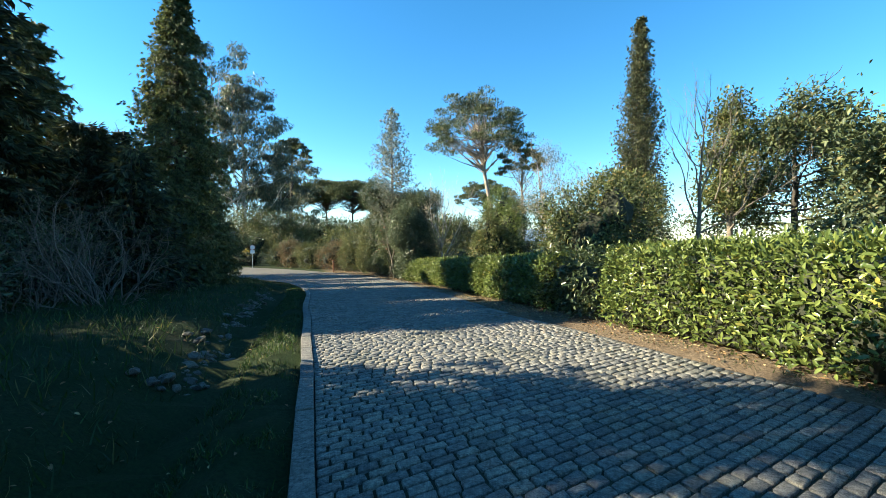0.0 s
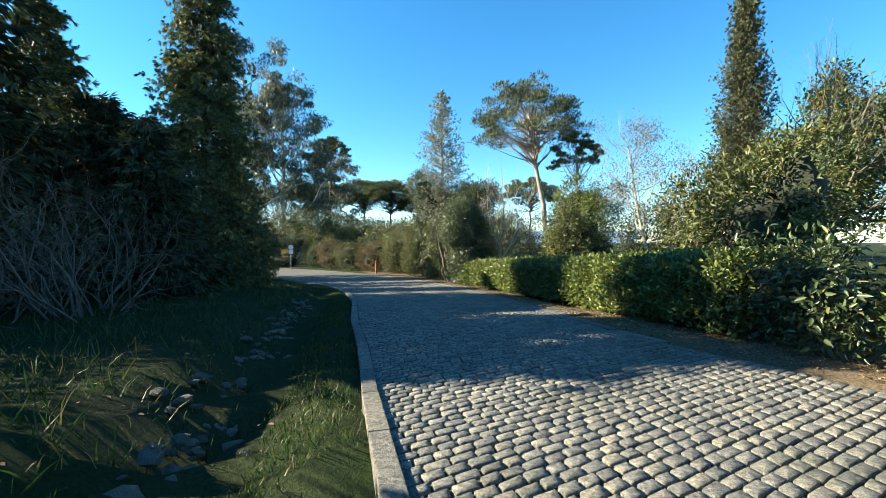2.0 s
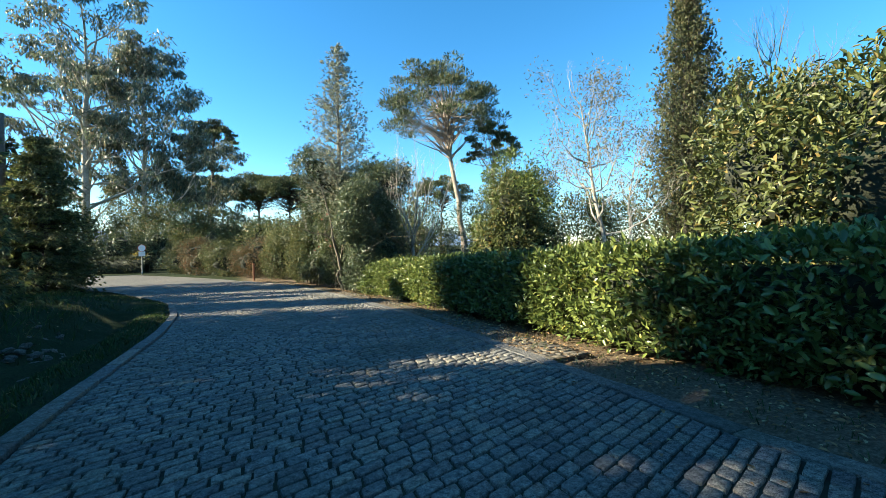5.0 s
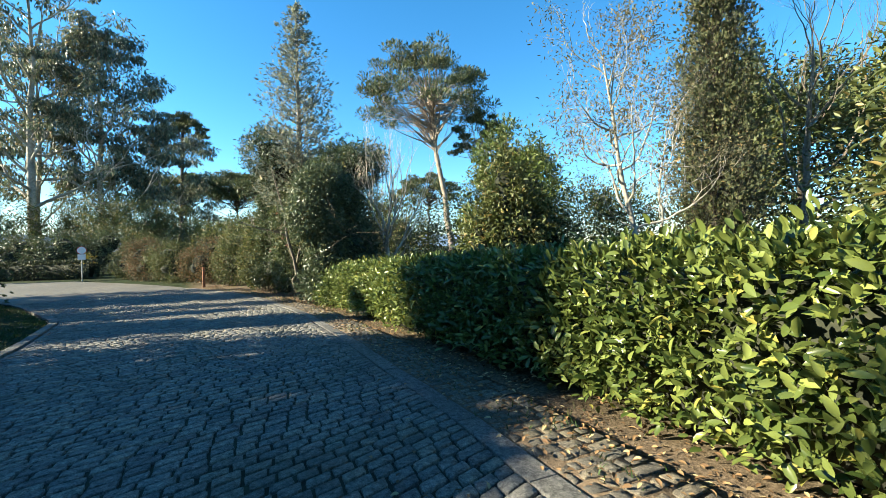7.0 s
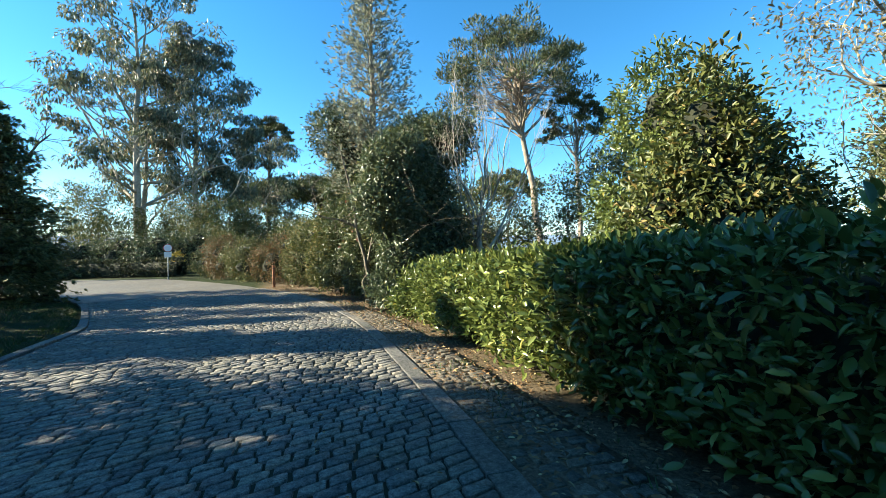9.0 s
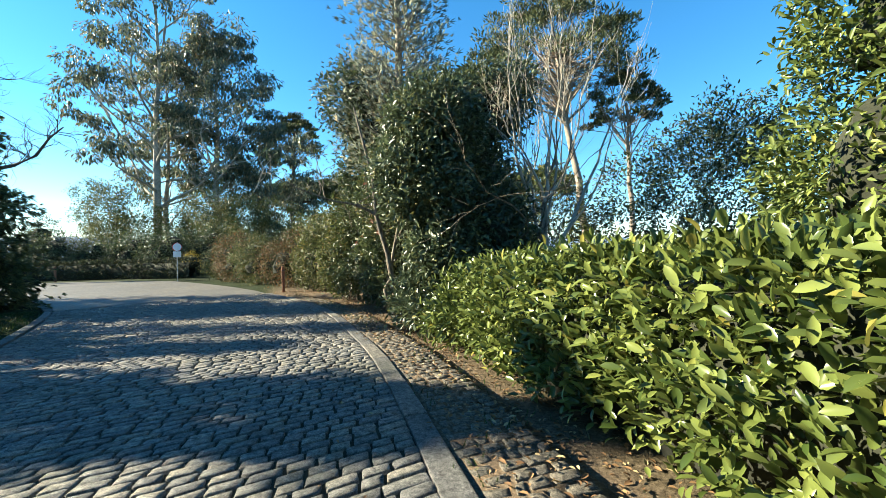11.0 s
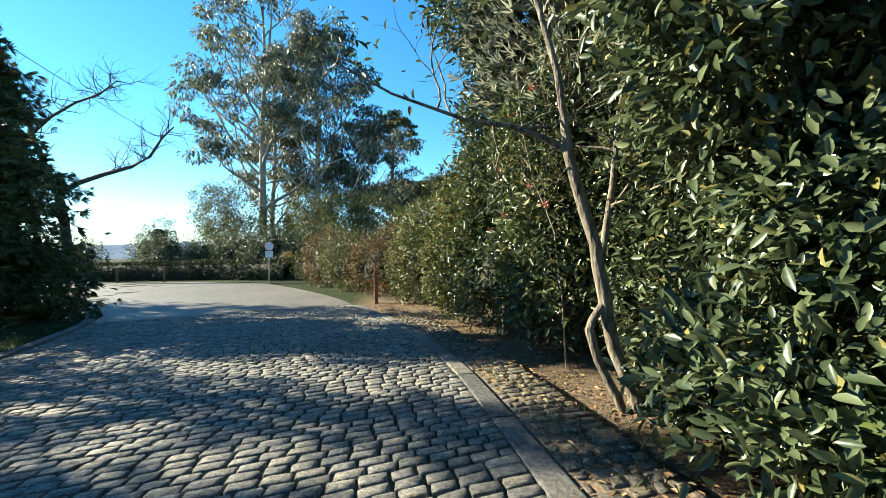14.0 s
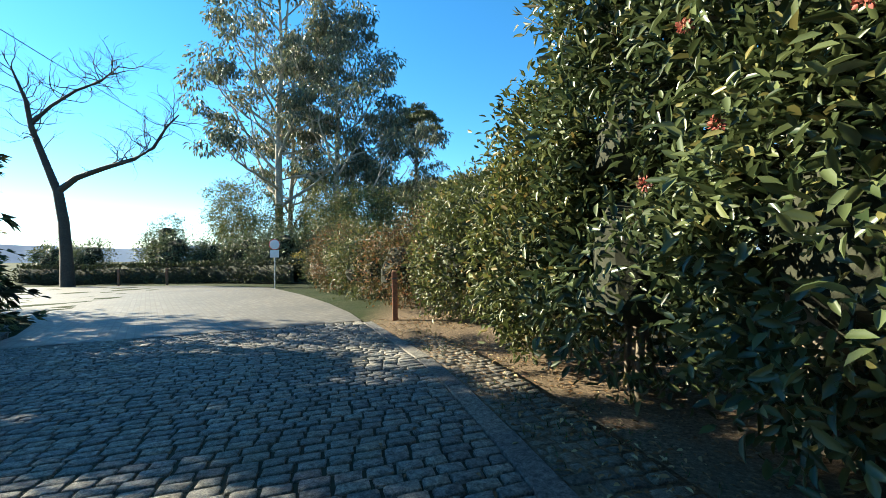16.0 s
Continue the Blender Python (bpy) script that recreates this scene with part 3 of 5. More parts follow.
def pine(x, y, h, rx, rz, label, bark, seed, lean, clumps, needle=0.32):
    """An umbrella pine: bare trunk, limbs that rise like ribs, needle pads over a dome."""
    rnd, rs = random.Random(seed), np.random.RandomState(seed)
    ob = thing("umbrella_pine", x, y, label, "tree")
    base = h - rz
    path = trunk_path(rnd, base + rz * 0.45, lean, 0.012 * h)
    v, f = [], []
    tr = 0.017 * h
    tube(v, f, path, [tr * (1.25 if i == 0 else 1) * (1 - 0.6 * i / 8) for i in range(9)], 9)
    piece("trunk", tube_mesh("trunk", v, f, bark), ob)
    c = Vector((path[-1].x, path[-1].y, base))
    v, f, P, A, N = [], [], [], [], []
    for i in range(clumps):
        a = i * 2.399 + rnd.uniform(-0.3, 0.3)
        e = math.asin(rnd.uniform(0.0, 1.0) ** 0.8)
        q = rnd.uniform(0.72, 1.0) * (1 + 0.16 * noise.noise((math.cos(a) * 1.5, math.sin(a) * 1.5, seed)))
        p = c + Vector((math.cos(a) * math.cos(e) * rx * q, math.sin(a) * math.cos(e) * rx * q, math.sin(e) * rz * q))
        k = rnd.uniform(5.0, 8.0)
        j = min(int(k), 7)
        s0 = path[j].lerp(path[j + 1], k - j)
        mid = s0.lerp(p, 0.5) + Vector((rnd.uniform(-0.3, 0.3), rnd.uniform(-0.3, 0.3), -0.12 * (p - s0).length))
        pts = [s0.lerp(mid, t).lerp(mid.lerp(p, t), t) for t in (0, 0.25, 0.5, 0.75, 1)]
        tube(v, f, pts, [0.012 * rx + 0.02, 0.009 * rx + 0.015, 0.035, 0.025, 0.012], 4)
        m = 130
        r = 0.165 * rx * rnd.uniform(0.7, 1.15)
        d = rand_dirs(rs, m) * np.array([1, 1, 0.38]) * rs.uniform(0.2, 1, (m, 1)) ** 0.5 * r
        P.append(np.array(p) + d)
        A.append(unit(d) * 0.6 + np.array([0, 0, 0.7]) + rs.normal(size=(m, 3)) * 0.4)
        N.append(rand_dirs(rs, m))
    piece("branching", tube_mesh("branching", v, f, bark), ob)
    P, A, N = np.concatenate(P), np.concatenate(A), np.concatenate(N)
    ln = needle * rs.uniform(0.6, 1.3, len(P))
    piece("crown", scatter("crown", LEAF2, P, A, N, ln, ln * 0.26, M_PINE), ob)
    return ob


def hedge(name, base, height, depth, label, seed, per_m2=330, leaf=0.125, mat=None, top_jag=0.05, template=LAUREL, fall=0.0):
    """A clipped hedge along a plan line (its road face): leaves over a solid core coloured like inner shade."""
    rs = np.random.RandomState(seed)
    mat = mat or M_LAUREL
    line = resample(base, 0.1)
    d = np.r_[0, np.cumsum(np.hypot(*np.diff(line, axis=0).T))]
    Ltot = d[-1]
    ob = thing(name, line[0, 0], line[0, 1], label, "hedge", z=0.0)
    o = np.array([line[0, 0], line[0, 1], 0.0])
    tang = unit(np.gradient(line, axis=0))
    right = np.c_[tang[:, 1], -tang[:, 0]]

    def at(s):
        i = np.clip((s / Ltot * (len(line) - 1)).astype(int), 0, len(line) - 1)
        return np.c_[np.interp(s, d, line[:, 0]), np.interp(s, d, line[:, 1])], right[i], tang[i]

    def lump(s, h):
        return np.array([noise.noise((a * 0.9, b * 1.2, seed)) for a, b in zip(s, h)]) * 0.11

    parts = []
    # road face, back face, top, ends
    for kind, area in (("front", Ltot * height), ("back", Ltot * height * 0.35), ("top", Ltot * depth * 1.2), ("end0", depth * height), ("end1", depth * height)):
        m = int(area * per_m2 / 5)
        s, q = rs.uniform(0, Ltot, m), rs.uniform(0, 1, m)
        if kind in ("front", "back"):
            hh = 0.06 + q ** 0.95 * (height - 0.06)
            c, rt, tg = at(s)
            bulge = 0.05 * np.sin(np.clip(hh / height, 0, 1) * math.pi) + lump(s, hh) + rs.normal(size=m) * 0.06
            n2 = -rt if kind == "front" else rt
            p = c + n2 * bulge[:, None] + (0 if kind == "front" else 1) * rt * depth
            out = np.c_[n2, np.full(m, 0.15)]
        elif kind == "top":
            c, rt, tg = at(s)
            p = c + rt * (q * depth)[:, None]
            hh = height + lump(s, q * 3) * 0.6 + rs.exponential(top_jag, m) * 0.6
            out = np.c_[rt * 0.0 - rt * 0.2, np.full(m, 1.0)]
        else:
            s = np.full(m, 0.0 if kind == "end0" else Ltot)
            hh = rs.uniform(0.06, height, m)
            c, rt, tg = at(s)
            sg = -1 if kind == "end0" else 1
            p = c + rt * (q * depth)[:, None] + tg * sg * (0.05 + lump(q * 4, hh) + rs.normal(size=m) * 0.05)[:, None]
            out = np.c_[tg * sg, np.full(m, 0.15)]
        parts.append((np.c_[p, gz(p[:, 0], p[:, 1]) + hh * (1 - fall * s / Ltot)], unit(out)))
    T = np.concatenate([p for p, _ in parts]) - o
    O = np.concatenate([q for _, q in parts])
    P, A, N = tuft_leaves(rs, T, O, 5, 0.055, 0.05, 0.75, 0.75)
    A = unit(A + np.array([0, 0, 0.35]))
    ln = leaf * rs.uniform(0.6, 1.25, len(P))
    piece("foliage", scatter("foliage", template, P, A, N, ln, ln * 0.46, mat), ob)
    # solid core, its dark colour standing for shade behind the leaves
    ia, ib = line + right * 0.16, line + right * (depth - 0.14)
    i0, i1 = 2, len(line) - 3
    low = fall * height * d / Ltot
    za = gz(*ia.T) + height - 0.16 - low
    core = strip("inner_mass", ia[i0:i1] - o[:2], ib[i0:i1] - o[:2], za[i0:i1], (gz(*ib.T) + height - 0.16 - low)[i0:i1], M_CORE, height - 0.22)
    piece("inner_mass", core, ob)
    v, f = [], []
    for s in np.arange(0.4, Ltot, 0.6):
        c, rt, _ = at(np.array([s]))
        x, y = c[0] + rt[0] * (depth * 0.5) + rs.normal(size=2) * 0.08
        z = g1(x, y)
        v, f = [], []
        tube(v, f, [Vector((x, y, z - 0.05)) - Vector(o), Vector((x + 0.03, y, z + 0.25)) - Vector(o), Vector((x, y + 0.04, z + 0.6)) - Vector(o)], [0.03, 0.026, 0.02], 5)
        piece("stem", tube_mesh("stem", v, f, M_BARK_DARK), ob)
    return ob


# ---- hedges ----
hedge("laurel_hedge", [(7.6, -6.5), (5.2, 0), (4.55, 2.5), (4.2, 4.1), (3.95, 5.75), (3.2, 8.3)], 1.4, 1.5, "clipped cherry laurel hedge, bright green, beside the road", 11, per_m2=760, leaf=0.098)
hedge("laurel_hedge", [(2.55, 10.4), (2.3, 11.9), (2.05, 12.8), (1.72, 13.9), (1.5, 15.0), (1.14, 16.3), (0.5, 18.3), (-0.16, 20.5), (-0.66, 22.1), (-1.15, 23.3), (-1.6, 24.5)], 1.24, 1.4, "clipped cherry laurel hedge with yellowing leaves along earth verge", 12, leaf=0.105, per_m2=950, fall=0.13)

# ---- trees and shrubs by the hedge ----
bush("laurel_bush", 3.25, 9.4, [(0, 0, 0.75, 0.55, 0.7, 0.75), (-0.25, 0.9, 0.8, 0.5, 0.5, 0.75)], "dark glossy laurel bush filling a hedge gap", "bush", M_GLOSSY, 21, 700, 6, 0.12)
bush("tall_shrub", 4.6, 13.2, [(0, 0, 1.9, 1.1, 1.3, 1.6), (0.5, -0.7, 2.7, 0.9, 0.9, 1.2), (-0.5, 0.9, 2.2, 0.9, 1.0, 1.3), (0.9, 0.6, 3.0, 0.8, 0.9, 0.9)], "tall broadleaf evergreen shrub with yellow-green leaves behind the hedge", "shrub", M_OLIVE, 22, 2600, 7, 0.12, hole=-0.12)
bush("tall_shrub", 7.2, 16.4, [(0, 0, 2.2, 1.5, 1.5, 1.9), (0.6, 0.8, 3.4, 1.1, 1.1, 1.1)], "tall broadleaf evergreen shrub behind the hedge", "shrub", M_OLIVE, 23, 1800, 7, 0.13, hole=-0.12)
bush("holly_tree", 2.45, 21.1, [(0, 0, 1.4, 0.75, 0.8, 1.35), (-0.15, 0, 2.7, 0.42, 0.45, 0.95), (0.25, 0.1, 2.1, 0.55, 0.5, 0.9), (1.0, 0.3, 1.45, 0.6, 0.6, 1.0), (-0.55, 0.2, 1.6, 0.5, 0.5, 0.9)], "glossy yellow-green evergreen small tree standing behind the hedge", "tree", M_OLIVE, 24, 2300, 8, 0.11, wide=0.45, hole=-0.2, freq=2.0)
bush("tall_shrub", 3.1, 24.0, [(0, 0, 2.0, 1.2, 1.2, 1.8), (0.3, 0.2, 3.9, 1.0, 1.0, 1.2), (0.5, -0.7, 2.9, 1.0, 1.0, 1.3)], "tall laurel shrub with upright leafy shoots behind the hedge", "shrub", M_LAUREL, 25, 3000, 7, 0.12, hole=-0.15)
conifer("cypress_tree", 12.1, 26.2, 15.6, 1.85, "tall narrow dark green cypress with a pointed tip", M_CYPRESS, 31, 74, 20, -0.95, 0.16, 0.02, M_BARK_DARK, 11, 5, 0.17, power=0.78, dens=1.15)
conifer("silvery_conifer", -3.7, 30.6, 11.9, 2.55, "sparse silvery green conifer with a pointed top", M_SILVER, 32, 34, 13, -0.3, 0.2, 0.2, M_TWIG, 9, 3, 0.12, power=0.72, dens=1.25)
pine(6.3, 49.4, 18.9, 5.9, 6.4, "tall umbrella pine with bare pinkish trunk and flat crown", M_BARK_RED, 33, (-0.145, 0.0), 125)
pine(9.6, 50.5, 13.6, 2.7, 4.0, "smaller umbrella pine with a leaning trunk", M_BARK_RED, 34, (-0.02, 0.0), 40)
leafy_tree("bare_tree", 15.6, 25.7, 9.5, "leafless grey deciduous tree behind the hedge", None, M_BARK, 35, 0.17, 8.0, (0, 0), 4, 2.6, 0.25, 9, 0.25, 0, elev=(0.4, 1.0))
leafy_tree("ivy_clad_tree", 27.0, 39.8, 15.0, "tree clad in yellow-green ivy up to its crown", M_OLIVE, M_BARK, 36, 0.3, 13.0, (0, 0), 2, 1.9, 0.1, 22, 0.2, 70, 0.36, 0.5, 0.6, 0.3)
leafy_tree("broad_conifer", 36.5, 44.0, 15.5, "broad olive-brown conifer with layered limbs", M_PINE, M_BARK_DARK, 37, 0.4, 13.8, (0, 0), 2, 4.2, 0.2, 26, 0.05, 110, 0.5, 0.4, 0.8, 0.2, reach=lambda k: 1.25 - 0.85 * k, elev=(-0.1, 0.4))
leafy_tree("broad_conifer", 31.0, 26.5, 9.5, "broad olive-brown conifer with layered limbs", M_PINE, M_BARK_DARK, 38, 0.3, 8.4, (0, 0), 2, 3.4, 0.2, 22, 0.05, 110, 0.46, 0.4, 0.75, 0.2, reach=lambda k: 1.25 - 0.85 * k, elev=(-0.1, 0.4))
leafy_tree("pale_birch", 5.7, 21.0, 6.6, "slender leaning pale tree with sparse bleached leaves", M_PALE, M_BARK_PALE, 39, 0.085, 5.6, (-0.17, 0.05), 3, 1.25, 0.3, 15, 0.12, 22, 0.09, 0.34, 0.16, 0.5, elev=(0.1, 0.8), angle=0.8, bend=0.35)
leafy_tree("pale_birch", 7.0, 22.4, 5.4, "small pale tree with thin twigs and bleached leaves", M_PALE, M_BARK_PALE, 40, 0.06, 4.4, (0.05, 0.03), 3, 1.2, 0.3, 12, 0.15, 14, 0.09, 0.34, 0.16, 0.5, elev=(0.2, 0.9), angle=0.8, bend=0.35)

# ---- shrub wall past the hedge ----
bush("laurel_bush", -1.75, 25.6, [(0, 0, 0.45, 0.5, 0.7, 0.45), (0.5, 0.4, 0.55, 0.7, 0.7, 0.5)], "low bright laurel bush at the end of the hedge", "bush", M_LAUREL, 41, 2200, 6, 0.12)
bush("evergreen_shrub", -1.9, 28.3, [(0, 0, 1.3, 0.9, 1.0, 1.3), (0.2, 0.3, 2.6, 1.0, 1.0, 1.2), (0.6, -0.9, 1.6, 0.8, 0.9, 1.2), (-0.3, 0.6, 4.0, 1.0, 0.9, 1.1), (0.8, 0.8, 5.0, 0.9, 0.9, 0.9)], "tall glossy-leaved evergreen shrub over the verge", "shrub", M_LAUREL_DULL, 42, 4200, 8, 0.14, hole=-0.2)
bush("evergreen_shrub", -2.2, 26.6, [(0.05, 0.2, 0.45, 0.85, 1.0, 0.55), (0.1, 0.1, 1.4, 0.55, 0.7, 0.9), (-0.35, 0.1, 2.7, 0.8, 0.8, 0.8), (-0.1, 0.3, 3.7, 0.8, 0.8, 0.8)], "tall leathery-leaved evergreen shrub leaning over the verge", "shrub", M_LAUREL_DULL, 118, 5200, 8, 0.115, hole=-0.45, template=LAUREL, stems=3, core=False)
bush("evergreen_shrub", -3.6, 30.2, [(0, 0, 1.3, 1.0, 1.1, 1.3), (0.1, 0.3, 2.9, 1.2, 1.1, 1.3), (0.4, 0.8, 4.3, 1.0, 1.0, 1.1)], "tall glossy-leaved evergreen shrub with pink flower heads", "shrub", M_GLOSSY, 43, 4200, 8, 0.12, hole=-0.2)
bush("evergreen_shrub", -5.6, 32.6, [(0, 0, 1.2, 1.0, 1.1, 1.2), (0.3, 0.3, 2.5, 1.1, 1.1, 1.1)], "dense olive green shrub beside the road", "shrub", M_OLIVE, 44, 3200, 7, 0.11, hole=-0.2)
bush("evergreen_shrub", -7.6, 35.2, [(0, 0, 1.1, 1.1, 1.1, 1.1), (0.4, 0.4, 2.2, 1.2, 1.2, 0.9)], "dense olive green shrub beside the road", "shrub", M_OLIVE, 45, 2600, 7, 0.11, hole=-0.2)
bush("russet_shrub", -9.9, 36.9, [(0, 0, 1.0, 1.1, 1.1, 1.0), (0.5, 0.6, 1.5, 1.0, 1.0, 1.0)], "rusty brown and green shrub behind a wooden post", "shrub", M_RUSSET, 46, 1900, 7, 0.10)
bush("evergreen_shrub", -12.3, 39.0, [(0, 0, 0.9, 1.1, 1.1, 0.9), (-0.4, 0.6, 1.5, 1.2, 1.0, 0.9)], "rounded grey-green shrub by the square", "shrub", M_OLIVE, 47, 1500, 7, 0.11)
bush("russet_shrub", -14.7, 41.2, [(0, 0, 0.9, 1.1, 1.1, 0.9), (-0.4, 0.6, 1.6, 1.2, 1.0, 1.0)], "rusty brown and green shrub by the square", "shrub", M_RUSSET, 48, 1500, 7, 0.11)
bush("evergreen_shrub", -17.0, 43.6, [(0, 0, 1.0, 1.1, 1.1, 1.0), (0.6, 0.6, 1.9, 1.3, 1.1, 1.1)], "rounded olive shrub behind the road sign", "shrub", M_OLIVE, 49, 1500, 7, 0.12)


def leaning_tree(x, y, label):
    """A slender leaning tree: a knotty main trunk, a thinner one joined to it, side limbs and leaf tufts."""
    rnd, rs = random.Random(50), np.random.RandomState(50)
    ob = thing("leaning_tree", x, y, label, "tree")
    R2 = Vector((0.96, 0.28, 0))

    def at(r, z, back=0.0):
        return R2 * r + Vector((-0.28, 0.96, 0)) * back + Vector((0, 0, z))

    tips = []
    for nm, pts, rad in (("trunk", [at(0.02, -0.3), at(-0.09, 0.05), at(-0.26, 0.44), at(-0.31, 0.68), at(-0.345, 0.9), at(-0.395, 1.17), at(-0.43, 1.36), at(-0.505, 1.63), at(-0.585, 1.90), at(-0.635, 2.09), at(-0.665, 2.19), at(-0.69, 2.45), at(-0.72, 2.9, 0.1), at(-0.9, 3.7, 0.2), at(-1.1, 4.5, 0.3)],
                          [0.11, 0.092, 0.082, 0.078, 0.084, 0.076, 0.072, 0.07, 0.068, 0.066, 0.068, 0.05, 0.045, 0.035, 0.02]),
                         ("trunk", [at(-0.12, -0.3, -0.05), at(-0.28, 0.06, -0.06), at(-0.43, 0.36, -0.05), at(-0.49, 0.62, -0.04), at(-0.465, 0.7, -0.03), at(-0.37, 0.84, -0.02), at(-0.345, 0.95, 0.0)], [0.06, 0.052, 0.048, 0.054, 0.048, 0.044, 0.04]),
                         ("limb", [at(-0.66, 2.17), at(-0.78, 2.25), at(-0.907, 2.31), at(-1.14, 2.40), at(-1.55, 2.46), at(-2.2, 2.7), at(-2.9, 3.1)], [0.05, 0.042, 0.036, 0.03, 0.024, 0.016, 0.008]),
                         ("limb", [at(-0.36, 1.05, 0.1), at(-0.28, 1.45, 0.15), at(-0.2, 1.9, 0.2), at(-0.1, 2.6, 0.3), at(0.1, 3.4, 0.4)], [0.05, 0.045, 0.04, 0.03, 0.018])):
        v, f = [], []
        tube(v, f, [p + Vector((rnd.uniform(-1, 1), rnd.uniform(-1, 1), 0)) * 0.008 for p in pts], [q * 0.74 for q in rad], 10)
        if nm == "limb":
            for i in range(7):
                k = rnd.uniform(0.35, 1.0) * (len(pts) - 1)
                j = min(int(k), len(pts) - 2)
                grow(rnd, pts[j].lerp(pts[j + 1], k - j), Vector((rnd.uniform(-1, 1), rnd.uniform(-1, 1), rnd.uniform(-0.2, 1))), rnd.uniform(0.4, 0.8), 0.012, 2, v, f, tips, 0.3, (2, 3), 0.68, 0.05, 5, 0.8)
        piece(nm, tube_mesh(nm, v, f, M_BARK_RIDGED), ob)
    T, D = tips_arrays(tips)
    P, A, N = tuft_leaves(rs, T, D, 5, 0.1)
    ln = 0.11 * rs.uniform(0.6, 1.25, len(P))
    piece("crown", scatter("crown", LEAF4, P, A, N, ln, ln * 0.45, M_GLOSSY), ob)
    return ob



def thin_stem_tree(x, y, label):
    """A sapling: one thin crooked pale stem with a few side twigs and leaf tufts."""
    rnd, rs = random.Random(58), np.random.RandomState(58)
    ob = thing("sapling", x, y, label, "tree")
    pts = [Vector(p) for p in ((0.08, 0.02, -0.25), (0.03, 0, 0.8), (-0.02, 0, 1.15), (-0.05, -0.01, 1.56), (-0.16, -0.03, 1.88), (-0.29, -0.06, 2.18), (-0.42, -0.1, 2.8), (-0.5, -0.1, 3.6))]
    v, f, tips = [], [], []
    tube(v, f, pts, [0.013, 0.012, 0.011, 0.0105, 0.010, 0.009, 0.007, 0.004], 6)
    piece("trunk", tube_mesh("trunk", v, f, M_TWIG), ob)
    for i in range(12):
        v, f = [], []
        k = rnd.uniform(3.0, 6.9)
        j = int(k)
        grow(rnd, pts[j].lerp(pts[j + 1], k - j), Vector((rnd.uniform(-1, 1), rnd.uniform(-1, 1), rnd.uniform(0.1, 1))), rnd.uniform(0.25, 0.5), 0.006, 2, v, f, tips, 0.3, (2, 3), 0.68, 0.05, 4, 0.8)
        piece("twig", tube_mesh("twig", v, f, M_TWIG), ob)
    T, D = tips_arrays(tips)
    P, A, N = tuft_leaves(rs, T, D, 5, 0.08)
    ln = 0.09 * rs.uniform(0.6, 1.25, len(P))
    piece("crown", scatter("crown", LEAF4, P, A, N, ln, ln * 0.4, M_OLIVE), ob)
    return ob


thin_stem_tree(-3.74, 29.1, "thin pale sapling with a crooked stem among shrubs")
leaning_tree(-2.98, 27.80, "leaning slender tree with twin grey trunks among leaves")
leafy_tree("bare_tree", -0.2, 28.0, 6.8, "leafless pale grey many-limbed tree", None, M_BARK_PALE, 51, 0.12, 3.0, (0.03, 0), 4, 2.3, 0.35, 8, 0.25, 0, elev=(0.5, 1.1), split=(2, 3))
bush("background_shrub", 4.9, 31.3, [(0, 0, 2.4, 1.8, 1.6, 2.4), (1.6, 0.8, 3.4, 1.6, 1.5, 2.0), (-1.4, 0.8, 2.4, 1.4, 1.4, 1.9), (0.4, 0.2, 4.4, 1.0, 1.0, 1.2), (2.4, 0.2, 4.9, 0.8, 0.8, 1.1)], "dark green shrubbery behind the hedge", "shrub", M_GLOSSY, 52, 4200, 7, 0.13, hole=-0.1, core=False)
bush("background_shrub", 10.5, 33.0, [(0, 0, 2.2, 2.0, 1.8, 2.4), (2.4, 0.8, 2.4, 2.0, 1.7, 2.2)], "dark green shrubbery behind the hedge", "shrub", M_OLIVE, 53, 2300, 7, 0.2, core=False)
bush("background_shrub", 0.8, 35.0, [(0, 0, 2.2, 1.8, 1.8, 2.2), (-2.2, 1.2, 2.6, 1.8, 1.7, 2.2)], "olive shrubbery behind the roadside shrubs", "shrub", M_OLIVE, 54, 2200, 7, 0.18, core=False)
bush("background_shrub", -7.5, 40.5, [(0, 0, 2.0, 2.2, 1.8, 2.2), (-3.2, 2.5, 1.8, 2.0, 1.7, 1.8)], "olive shrubbery behind the roadside shrubs", "shrub", M_OLIVE, 55, 1500, 7, 0.2)

